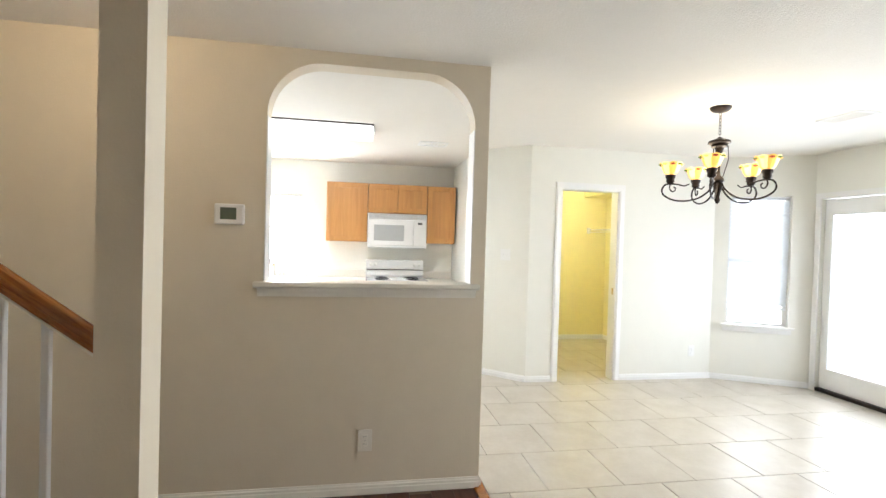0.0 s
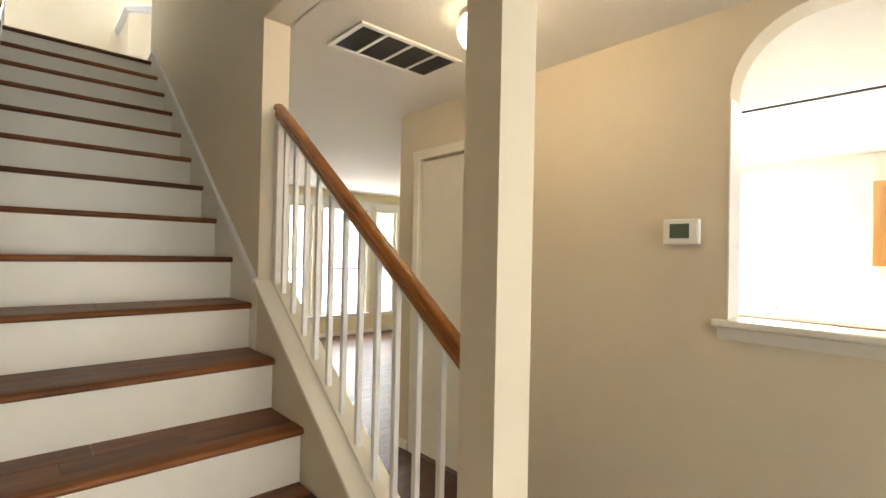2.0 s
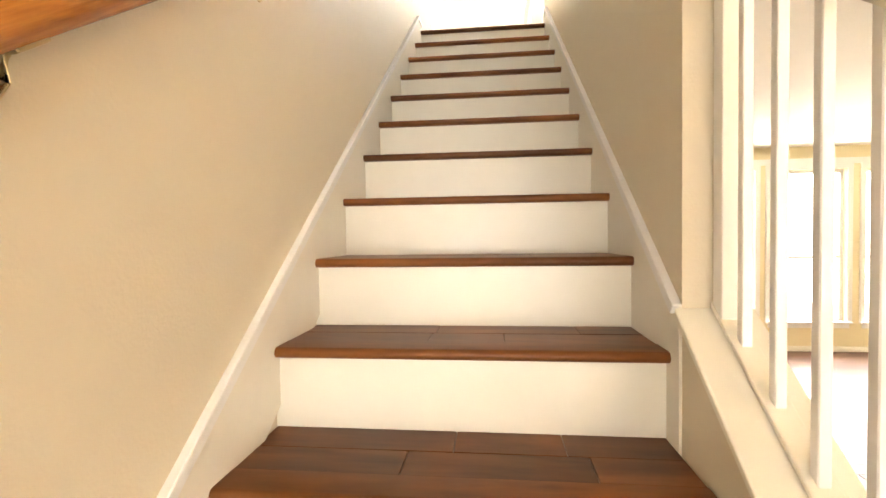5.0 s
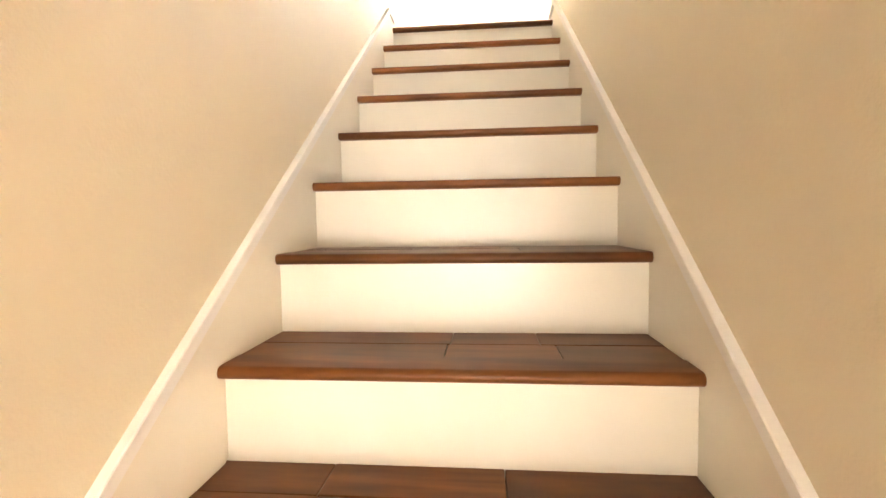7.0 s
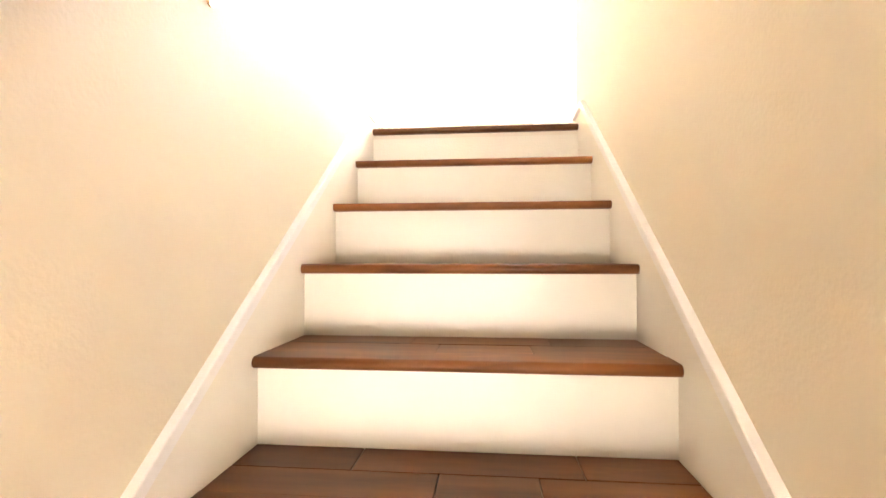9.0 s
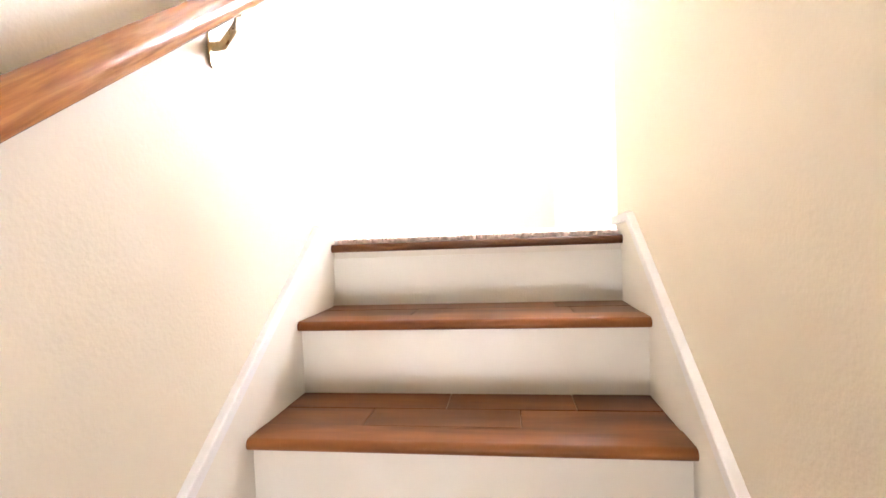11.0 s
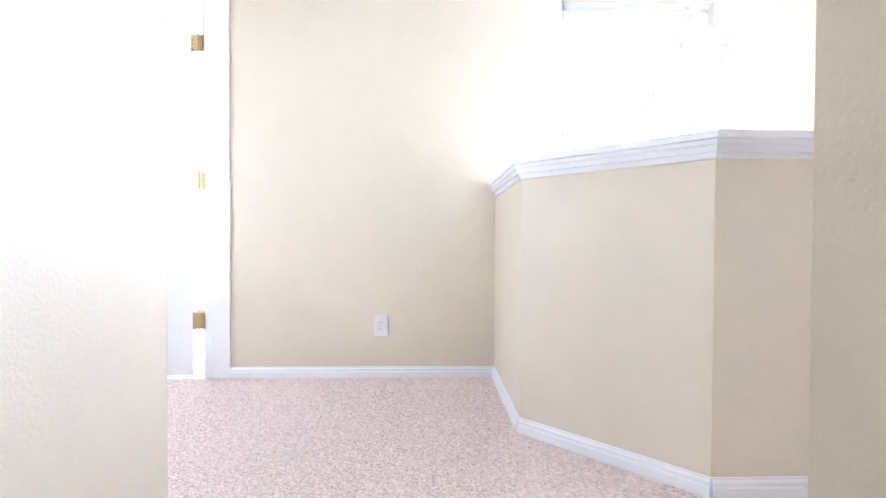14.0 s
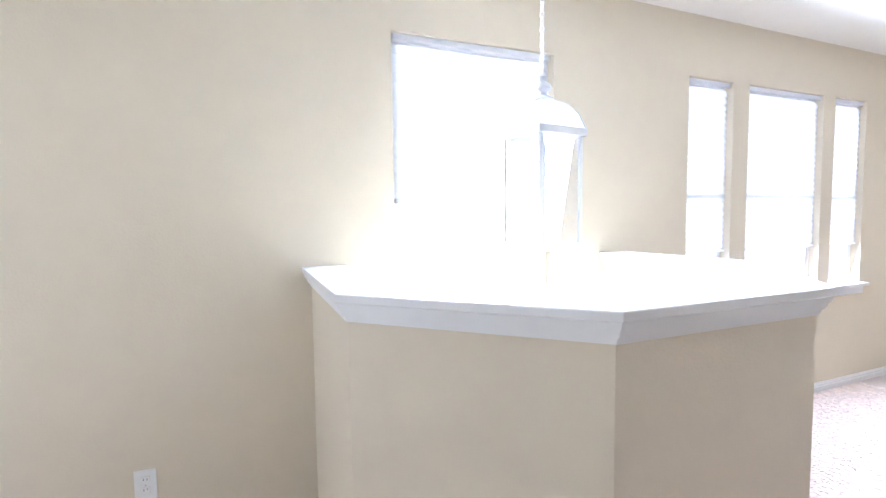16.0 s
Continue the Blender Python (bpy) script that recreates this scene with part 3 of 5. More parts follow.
def skirt(x0, x1, ya, yb, level_end, SK):
    zl = lambda y: 0.591 + 0.735 * y
    ye = 3.25 if x0 == 0 else 3.298
    zb = zl(yb) + SK - 0.006
    zt = 3.008
    pts = [(ya, max(zl(ya) - 0.45, 0)), (ya, zl(ya) + SK), (yb, zb)]
    if level_end:
        pts += [(ye, zt - 0.004), (ye, F2 - 0.06)]
    pts.append((yb, zl(yb) - 0.35))
    bm = bmq()
    prism(bm, pts, min(x0, x1), max(x0, x1), "x")
    s = part("skirt_board", bm, TRIM, stairs, "white painted sloping skirt board")
    d = Vector((1, 0.735)).normalized()
    n = Vector((-d.y, d.x))
    sgn = 1 if x1 > x0 else -1
    bm = bmq()
    p, q = Vector((ya, zl(ya) + SK)), Vector((yb, zb))
    cs = [p - n * 0.022, p + n * 0.004, q + n * 0.004, q - n * 0.022]
    prism(bm, [tuple(c) for c in cs], min(x0, x0 + sgn * 0.02), max(x0, x0 + sgn * 0.02), "x")
    if level_end:
        prism(bm, [(yb, zb - 0.022), (yb, zb + 0.003), (ye, zt), (ye, zt - 0.022)], min(x0, x0 + sgn * 0.02), max(x0, x0 + sgn * 0.02), "x")
    part("moulding", bm, TRIMW, s, bevel=0.002, seg=1)


skirt(0.0, 0.012, -0.75, 3.12, True, 0.135)
skirt(WE, W - 0.002, 0.76, 3.118, True, 0.14)

# ---- banister and handrails ----
banister = thing("banister", "oak banister with white turned-square balusters on the stair wall", "banister")
rz = lambda y: 1.610 + 0.736 * (y - 0.195)
bm = bmq()
capn = Vector((-0.735, 1)).normalized() * 0.018
pts = [(-0.52, kz(-0.52)), (0.76, kz(0.76)), (0.76 + capn.x * 0, kz(0.76) + 0.02), (-0.52, kz(-0.52) + 0.02)]
prism(bm, pts, W - 0.012, W + 0.145, "x")
part("cap_board", bm, TRIM, banister, "white painted sloping cap board", bevel=0.004)
bm = bmq()
prism(bm, [(-0.52, kz(-0.52) + 0.02), (0.76, kz(0.76) + 0.02), (0.76, kz(0.76) + 0.034), (-0.52, kz(-0.52) + 0.034)], 0.972, 1.018, "x")
part("shoe_rail", bm, TRIM, banister, bevel=0.003)
bm = bmq()
prism(bm, [(-0.52, kz(-0.52) - 0.16), (0.76, kz(0.76) - 0.16), (0.76, kz(0.76)), (-0.52, kz(-0.52))], W + 0.113, W + 0.124, "x")
part("fascia_board", bm, TRIM, banister)
# moulded oak rail, running up the slope
d = Vector((0, 1, 0.765)).normalized()
up = Vector((0, -d.z, d.y))
sec = [(-0.017, -0.010), (-0.020, -0.003), (-0.016, 0.005), (-0.024, 0.014), (-0.026, 0.024), (-0.019, 0.034), (-0.008, 0.039),
       (0.008, 0.039), (0.019, 0.034), (0.026, 0.024), (0.024, 0.014), (0.016, 0.005), (0.020, -0.003), (0.017, -0.010)]


def rail_run(bm, a, b, n=12, section=sec):
    a, b = Vector(a), Vector(b)
    dd = (b - a).normalized()
    side = Vector((1, 0, 0))
    uu = side.cross(dd).normalized()
    rings = [[bm.verts.new(a.lerp(b, i / n) + side * s + uu * t) for s, t in section] for i in range(n + 1)]
    for p, q in zip(rings, rings[1:]):
        for k in range(len(section)):
            j = (k + 1) % len(section)
            bm.faces.new((p[k], p[j], q[j], q[k]))
    bm.faces.new(list(reversed(rings[0])))
    bm.faces.new(rings[-1])


bm = bmq()
rail_run(bm, (0.995, -0.52, rz(-0.52)), (0.995, 0.775, rz(0.775)))
part("rail", bm, OAK, banister, "varnished oak handrail", smooth=True)
bm = bmq()
prism(bm, [(-0.52, rz(-0.52) - 0.024), (0.72, rz(0.72) - 0.024), (0.72, rz(0.72) - 0.009), (-0.52, rz(-0.52) - 0.009)], 0.981, 1.009, "x")
part("fillet", bm, TRIM, banister)
for k in range(11):
    y = 0.672 - 0.1035 * k
    bm = bmq()
    r = 0.0095
    box(bm, 0.995 - r, 0.995 + r, y - r, y + r, kz(y) + 0.02, rz(y) - 0.012)
    part("baluster", bm, TRIMW, banister, bevel=0.002, seg=1)
bm = bmq()
box(bm, 0.975, 1.015, 0.718, 0.757, kz(0.73) + 0.02, rz(0.73) - 0.02)
part("half_newel", bm, TRIMW, banister, bevel=0.003)

handrail = thing("wall_handrail", "varnished oak handrail on brass brackets along the stair wall", "handrail")
hz = lambda y: 1.585 + 0.722 * (y - 0.058)
bm = bmq()
seg2 = [(0.023 * math.cos(2 * math.pi * k / 16), 0.027 * math.sin(2 * math.pi * k / 16)) for k in range(16)]
rail_run(bm, (0.062, -0.60, hz(-0.60)), (0.062, 3.0, hz(3.0)), 24, seg2)
part("rail", bm, OAK, handrail, smooth=True)
bm = bmq()
tube(bm, [(0.062, -0.585, hz(-0.585) - 0.002), (0.046, -0.615, hz(-0.60) - 0.012), (0.03, -0.63, hz(-0.6) - 0.02), (0.001, -0.63, hz(-0.6) - 0.02)], [0.024, 0.025, 0.024, 0.024], 14)
part("wall_return", bm, OAK, handrail, smooth=True)
for y in (0.165, 0.79, 1.36, 2.0, 2.65):
    z = hz(y)
    bm = bmq()
    tube(bm, [(0.004, y, z - 0.088), (0.028, y, z - 0.088), (0.052, y, z - 0.060), (0.062, y, z - 0.024)], [0.010, 0.009, 0.008, 0.008], 10)
    b = part("bracket", bm, BRASS, handrail, "polished brass rail bracket", smooth=True)
    bm = bmq()
    prism(bm, [(y + 0.010 * math.cos(a) , z - 0.094 + (0.026 if math.sin(a) > 0 else -0.026) + 0.010 * math.sin(a)) for a in [math.pi * (i + 0.5) / 8 for i in range(16)]], 0.0, 0.006, "x")
    part("plate", bm, BRASS, b, bevel=0.0015, seg=1)
    bm = bmq()
    box(bm, 0.051, 0.073, y - 0.024, y + 0.024, z - 0.029, z - 0.024, Matrix.Translation((0, y, z)) @ Matrix.Rotation(math.atan(0.735), 4, "X") @ Matrix.Translation((0, -y, -z)))
    part("saddle", bm, BRASS, b, bevel=0.002)
    for dz in (-0.120, -0.068):
        bm = bmq()
        turned(bm, [(0.004, 0), (0.003, 0.002)], 8, Matrix.Translation((0.005, y, z + dz)) @ Matrix.Rotation(math.pi / 2, 4, "Y"))
        part("screw", bm, IRON, b)

# ---- doors ----


def knob(parent, m, material=BRASS):
    bm = bmq()
    turned(bm, [(0.03, 0.0), (0.03, 0.004), (0.024, 0.008), (0.011, 0.012), (0.011, 0.03), (0.02, 0.036), (0.027, 0.048), (0.026, 0.06), (0.017, 0.068), (0.006, 0.07)], 20, m)
    part("door_knob", bm, material, parent, "polished brass door knob", smooth=True)


def hinge(parent, x, y, z, w=0.018, h=0.089, along="y"):
    bm = bmq()
    turned(bm, [(0.006, -h / 2), (0.006, h / 2)], 8, Matrix.Translation((x, y, z)))
    turned(bm, [(0.004, h / 2), (0.005, h / 2 + 0.006), (0.002, h / 2 + 0.01)], 8, Matrix.Translation((x, y, z)))
    if along == "y":
        box(bm, x, x + 0.002, y - w, y + w, z - h / 2, z + h / 2)
    else:
        box(bm, x - w, x + w, y, y + 0.002, z - h / 2, z + h / 2)
    part("hinge", bm, BRASS, parent, "brass butt hinge")


closet = thing("door_1", "cream painted closed closet door with a brass knob", "door", kind="structure")
M, L = line_frame((2.25, 1.546), (2.25, -1.856))
bm = bmq()
casing(bm, 0.234, 0.869, 2.08)
bmesh.ops.transform(bm, matrix=M, verts=bm.verts)
part("door_casing", bm, TRIM, closet)
bm = boxes((2.272, 2.307, 0.683, 1.306, 0.012, 2.067))
part("door_leaf", bm, TRIM, closet, bevel=0.002)
bm = boxes((2.309, 2.345, 1.287, 1.3115, 0, 2.08), (2.309, 2.345, 0.6775, 0.702, 0, 2.08), (2.309, 2.345, 0.702, 1.287, 2.055, 2.08), (2.358, 2.368, 0.678, 1.311, 0, 2.08))
part("door_jamb", bm, TRIM, closet)
knob(closet, Matrix.Translation((2.272, 1.252, 0.935)) @ Matrix.Rotation(-math.pi / 2, 4, "Y"))
for z in (1.86, 1.10, 0.33):
    hinge(closet, 2.266, 0.681, z)

# upper door, standing ajar
upper = thing("door_2", "white painted bedroom door standing ajar on brass hinges", "door", kind="structure")
bm = bmq()
casing(bm, -1.355, -0.625, F2 + 2.07, 0.13, 0.02, F2 + 0.012)
bmesh.ops.transform(bm, matrix=Matrix.Translation((0, FOYER, 0)), verts=bm.verts)
part("door_casing", bm, TRIMW, upper)
bm = boxes((-0.636, -0.63, FOYER - 0.006, FOYER + 0.125, F2, F2 + 2.07), (-1.361, -1.355, FOYER - 0.006, FOYER + 0.125, F2, F2 + 2.07))
part("door_jamb", bm, TRIMW, upper)
bm = boxes((-0.76, 0, -0.018, 0.017, F2 + 0.03, F2 + 2.05))
leaf = part("door_leaf", bm, TRIMW, upper, bevel=0.002)
leaf.matrix_basis = Matrix.Translation((-0.697, FOYER + 0.012, 0)) @ Matrix.Rotation(radians(3), 4, "Z")
for z in (4.734, 3.997, 3.24):
    hinge(upper, -0.661, FOYER - 0.006, z, 0.036, 0.089, "x")

# patio door
patio = thing("door_3", "white framed glass patio door", "door", kind="structure")
PM, PL = line_frame((3.76, -5.80), (-3.72, -5.80))
bm = bmq()
casing(bm, 0.07, 2.86, 1.97, 0.055)
bmesh.ops.transform(bm, matrix=PM, verts=bm.verts)
part("door_casing", bm, TRIMW, patio)
# second and third leaves are unseen, added to let in more daylight
for u0, u1 in ((0.075, 0.985), (0.99, 1.92), (1.925, 2.855)):
    bm = bmq()
    for r in ((u0, u0 + 0.075, 0.04, 0.085, 0.04, 1.96), (u1 - 0.075, u1, 0.04, 0.085, 0.04, 1.96), (u0 + 0.075, u1 - 0.075, 0.04, 0.085, 1.80, 1.96), (u0 + 0.075, u1 - 0.075, 0.04, 0.085, 0.04, 0.24)):
        box(bm, *r, m=PM)
    lf = part("door_leaf", bm, TRIMW, patio, bevel=0.003)
    bm = bmq()
    box(bm, u0 + 0.07, u1 - 0.07, 0.06, 0.066, 0.235, 1.805, m=PM)
    part("pane", bm, GLASS, lf).visible_shadow = False
bm = bmq()
box(bm, 0.07, 2.86, 0.0, 0.12, 0.0, 0.035, m=PM)
part("door_sill", bm, IRON, patio, "dark metal threshold")

# pantry doorway casing
pantry_case = thing("door_4", "white cased pantry doorway without a leaf", "doorway", kind="structure")
QM, QL = line_frame((4.2, -2.86), (4.2, -4.99))
bm = bmq()
casing(bm, 0.335, 0.98, 2.005, 0.062)
bmesh.ops.transform(bm, matrix=QM, verts=bm.verts)
part("door_casing", bm, TRIMW, pantry_case)
bm = bmq()
for r in ((0.335, 0.347, -0.004, 0.128, 0, 2.005), (0.968, 0.98, -0.004, 0.128, 0, 2.005), (0.347, 0.968, -0.004, 0.128, 1.993, 2.005)):
    box(bm, *r, m=QM)
part("door_jamb", bm, TRIMW, pantry_case)
bm = bmq()
box(bm, 0.964, 0.968, 0.03, 0.06, 0.905, 0.975, m=QM)
part("strike_plate", bm, BRASS, pantry_case, bevel=0.001)

# ---- windows ----
SLAT = {}


def window(name, m, u0, u1, z0, z1, label, blind_to=None, trim_w=0.0, mid=None, sill=True, muntins=0, glass_y=0.08, open_tilt=25):
    w = thing(name, label, "window", kind="structure")
    bm = bmq()
    f = 0.035
    for r in ((u0, u0 + f, z0, z1), (u1 - f, u1, z0, z1), (u0 + f, u1 - f, z0, z0 + f), (u0 + f, u1 - f, z1 - f, z1)):
        box(bm, r[0], r[1], glass_y - 0.02, glass_y + 0.03, r[2], r[3], m=m)
    part("window_frame", bm, TRIMW, w, bevel=0.002, seg=1)
    zm = mid if mid else (z0 + z1) / 2
    bm = bmq()
    box(bm, u0 + f, u1 - f, glass_y - 0.012, glass_y + 0.022, zm - 0.018, zm + 0.018, m=m)
    for k in range(muntins):
        zz = z0 + (z1 - z0) * (k + 1) / (muntins + 1)
        if abs(zz - zm) > 0.06:
            box(bm, u0 + f, u1 - f, glass_y - 0.004, glass_y + 0.012, zz - 0.009, zz + 0.009, m=m)
    part("meeting_rail", bm, TRIMW, w)
    for a, b in ((z0 + f, zm - 0.018), (zm + 0.018, z1 - f)):
        bm = bmq()
        box(bm, u0 + f - 0.004, u1 - f + 0.004, glass_y + 0.004, glass_y + 0.008, a, b, m=m)
        part("pane", bm, GLASS, w).visible_shadow = False
    if sill:
        bm = bmq()
        box(bm, u0 - 0.05, u1 + 0.05, -0.045, glass_y - 0.02, z0 - 0.004, z0 + 0.018, m=m)
        s = part("window_sill", bm, TRIMW, w, bevel=0.005)
        bm = bmq()
        box(bm, u0 - 0.03, u1 + 0.03, -0.016, 0, z0 - 0.06, z0 - 0.004, m=m)
        part("apron", bm, TRIMW, s, bevel=0.003)
    if trim_w:
        bm = bmq()
        casing(bm, u0, u1, z1, trim_w, 0.016, z0 - 0.004)
        bmesh.ops.transform(bm, matrix=m, verts=bm.verts)
        part("window_casing", bm, TRIMW, w)
    if blind_to is not None:
        bm = bmq()
        box(bm, u0 + 0.012, u1 - 0.012, 0.012, 0.055, z1 - 0.030, z1 - 0.004, m=m)
        blind = part("blind", bm, VINYL, w, "white horizontal slatted blind", bevel=0.003)
        key = round(u1 - u0, 3)
        if key not in SLAT:
            bm = bmq()
            prism(bm, [(-0.022, -0.0014), (0, 0.0022), (0.022, -0.0014), (0.022, -0.0004), (0, 0.0032), (-0.022, -0.0004)], -(u1 - u0) / 2 + 0.016, (u1 - u0) / 2 - 0.016, "x")
            finish(bm)
            SLAT[key] = bpy.data.meshes.new("slat")
            bm.to_mesh(SLAT[key])
            bm.free()
            SLAT[key].materials.append(VINYL)
        z = z1 - 0.065
        while z > blind_to + 0.03:
            s = new("slat", SLAT[key])
            s.parent = blind
            s.matrix_basis = m @ Matrix.Translation(((u0 + u1) / 2, 0.034, z)) @ Matrix.Rotation(radians(open_tilt), 4, "X")
            z -= 0.04
        bm = bmq()
        box(bm, u0 + 0.014, u1 - 0.014, 0.02, 0.05, blind_to, blind_to + 0.018, m=m)
        part("bottom_rail", bm, VINYL, blind, bevel=0.003)
    return w


BM_, _ = line_frame((4.2, -4.99), (3.76, -5.80))
window("window_1", BM_, 0.14, 0.72, 0.60, 2.0, "dining window with a white blind almost fully lowered", 0.79, open_tilt=66)
KM, _ = line_frame((6.0, 0.69), (6.0, -2.52))
window("window_2", KM, 0.22, 1.08, 1.12, 1.98, "bright kitchen window above the sink")
LM, _ = line_frame((2.72, FRONT), (5.70, FRONT))
for i, (a, b) in enumerate(LIV):
    window("window_%d" % (3 + i), LM, a - 2.72, b - 2.72, 0.34, 2.16, "tall white living room window with a meeting rail", None, 0.06, 1.12, True, 3)
FM, _ = line_frame((-1.72, FOYER), (2.72, FOYER))
for i, (a, b) in enumerate(LOFT):
    window("window_%d" % (6 + i), FM, a + 1.72, b + 1.72, 3.66, 4.99, "loft window with a lowered white blind", 3.96, 0, 4.3, open_tilt=76)
window("window_9", FM, 1.307 + 1.72, 2.15 + 1.72, 3.50, 5.0, "tall foyer window with a partly lowered white blind", 4.26, 0, 4.2, True, 0, open_tilt=76)
NM, _ = line_frame((-2.6, 8.0), (0.6, 8.0))
window("window_10", NM, 1.0, 2.2, 3.7, 5.0, "bright bedroom window")
EM, _ = line_frame((-1.6, 3.983), (-1.6, FOYER))
window("window_11", EM, 0.4, 1.1, 3.75, 4.95, "bright window at the end of the upper hall")
# unseen opening, added to go with the lamp that brightens the risers
SM, _ = line_frame((3.76, -5.80), (-3.72, -5.80))
window("window_12", SM, 3.01, 4.21, 0.8, 2.0, "unseen window added to light the stairs and hall from the south")
window_trim = bmq()
box(window_trim, 0.40, 2.72, -0.02, 0, 2.22, 2.29, m=LM)
tagged(part("trim", window_trim, TRIMW), "white head trim over the living room windows", "trim", kind="structure")

# hazy daylight beyond the openings
for n, r in (("backdrop", (-6, 9, -8.05, -8.0, -0.24, 4.0)), ("backdrop", (14.2, 14.25, -5, 6, -0.24, 3.4)), ("backdrop", (-1, 12, 11.5, 11.55, -0.24, 3.0)),
             ("backdrop", (-3.2, 4.0, 13.5, 13.55, 2.0, 11.0)), ("backdrop", (-6.05, -6.0, -6, 8, -0.24, 7.0)), ("backdrop", (-70, 70, 75, 76, -0.24, 36))):
    tagged(part(n, boxes(r), HAZE_HIGH if r[3] > 13 else HAZE), "bright hazy daylight outside the windows", "backdrop", kind="structure")

# ---- hatch sill ----
bm = bmq()
prism(bm, [(2.212, 1.152), (2.212, 1.178), (2.40, 1.178), (2.40, 1.146), (2.23, 1.146)], -1.838, -0.607, "y")
ledge = tagged(part("hatch_ledge", bm, TRIM, bevel=0.006), "white painted wooden ledge of the kitchen hatch", "ledge", kind="structure")
bm = bmq()
prism(bm, [(2.25, 1.10), (2.238, 1.10), (2.234, 1.114), (2.226, 1.132), (2.222, 1.146), (2.25, 1.146)], -1.818, -0.627, "y")
part("moulding", bm, TRIM, ledge)
bm = bmq()
for i in range(2):
    y = (-0.655, -1.79)[i]
    box(bm, 2.246, 2.374, min(y, y + (0.006 if i else -0.006)), max(y, y + (0.006 if i else -0.006)), 1.178, 2.06)
part("jamb_lining", bm, TRIMW, ledge)

# ---- wall plates ----


def plate(name, m, w, h, label, kind_of, slots, material=PLASTIC):
    """A wall plate in a frame whose y points out of the room."""
    p = thing(name, label, kind_of, m)
    bm = bmq()
    box(bm, -w / 2, w / 2, -0.006, 0, -h / 2, h / 2)
    part("cover", bm, material, p, bevel=0.002)
    for kind_, x, z in slots:
        bm = bmq()
        if kind_ == "socket":
            box(bm, x - 0.016, x + 0.016, -0.0085, -0.005, z - 0.014, z + 0.014)
            o = part("socket", bm, material, p, bevel=0.003)
            for dx, hh in ((-0.006, 0.008), (0.006, 0.0065)):
                bm = bmq()
                box(bm, x + dx - 0.001, x + dx + 0.001, -0.009, -0.0084, z - hh / 2 + 0.003, z + hh / 2 + 0.003)
                part("slot", bm, BLACKISH, o)
        elif kind_ == "toggle":
            box(bm, x - 0.004, x + 0.004, -0.018, -0.005, z - 0.003, z + 0.009)
            part("toggle", bm, material, p, bevel=0.001)
        else:
            turned(bm, [(0.003, 0), (0.0025, 0.0015)], 8, Matrix.Translation((x, -0.006, z)) @ Matrix.Rotation(math.pi / 2, 4, "X"))
            part("screw", bm, CHROME, p)
    return p


OUT = [("socket", 0, 0.02), ("socket", 0, -0.02), ("screw", 0, 0)]


def facing(x, y, z, nx, ny):
    """Frame on a wall whose room side looks along (nx, ny)."""
    return Matrix(((ny * -1, -nx, 0, x), (nx, -ny, 0, y), (0, 0, 1, z), (0, 0, 0, 1)))


plate("wall_outlet", facing(2.25, -1.213, 0.300, -1, 0), 0.078, 0.122, "almond double power outlet low on the hall wall", "outlet", OUT, ALMOND)
plate("wall_outlet", facing(0.322, FOYER, 3.212, 0, -1), 0.073, 0.117, "white power outlet near the landing floor", "outlet", OUT)
plate("wall_outlet", facing(1.753, 4.262, 3.255, 0, -1), 0.073, 0.117, "white power outlet low on the half wall", "outlet", OUT)
plate("wall_outlet", facing(4.10, FOYER, 3.24, 0, -1), 0.073, 0.117, "white power outlet under the loft windows", "outlet", OUT)
plate("wall_outlet", facing(4.2, -4.76, 0.30, -1, 0), 0.073, 0.117, "white power outlet on the dining wall", "outlet", OUT)
plate("light_switch", facing(4.38, -2.67, 1.30, -0.725, 0.689), 0.115, 0.117, "white double light switch on the angled wall", "switch", [("toggle", -0.023, 0), ("toggle", 0.023, 0)])
sw = plate("light_switch", facing(0, -0.517, 1.314, 1, 0), 0.165, 0.122, "white triple light switch beside the handrail", "switch",
           [(k, x, z) for x in (-0.046, 0, 0.046) for k, z in (("toggle", 0), ("screw", 0.03), ("screw", -0.03))])

plate("light_switch", facing(0, 3.803, 4.203, 1, 0), 0.115, 0.122, "white double light switch on the landing wall", "switch", [("toggle", -0.023, 0), ("toggle", 0.023, 0)])

thermo = thing("thermostat", "white wall thermostat with a grey display", "thermostat", facing(2.25, -0.482, 1.530, -1, 0))
bm = bmq()
box(bm, -0.074, 0.074, -0.026, 0, -0.054, 0.054)
part("case", bm, PLASTIC, thermo, bevel=0.008)
bm = bmq()
box(bm, -0.044, 0.036, -0.0275, -0.025, -0.028, 0.034)
part("display", bm, LCD, thermo, "grey green display", bevel=0.001)
bm = bmq()
box(bm, 0.052, 0.066, -0.028, -0.025, -0.02, 0.03)
part("button", bm, PLASTIC, thermo, bevel=0.002)

# ---- hall ceiling ----
vent = thing("return_air_grille", "white framed return air grille with dark filters in the ceiling", "vent")
x0, x1, y0, y1 = 1.237, 1.848, 0.478, 0.795
bm = boxes((x0, x1, y0, y0 + 0.025, H1 - 0.012, H1), (x0, x1, y1 - 0.025, y1, H1 - 0.012, H1), (x0, x0 + 0.025, y0 + 0.025, y1 - 0.025, H1 - 0.012, H1), (x1 - 0.025, x1, y0 + 0.025, y1 - 0.025, H1 - 0.012, H1))
part("frame", bm, TRIM, vent, bevel=0.003)
part("filter", boxes((x0 + 0.02, x1 - 0.02, y0 + 0.02, y1 - 0.02, H1 - 0.003, H1 - 0.0005)), GRILLE, vent, "dark dusty filter")
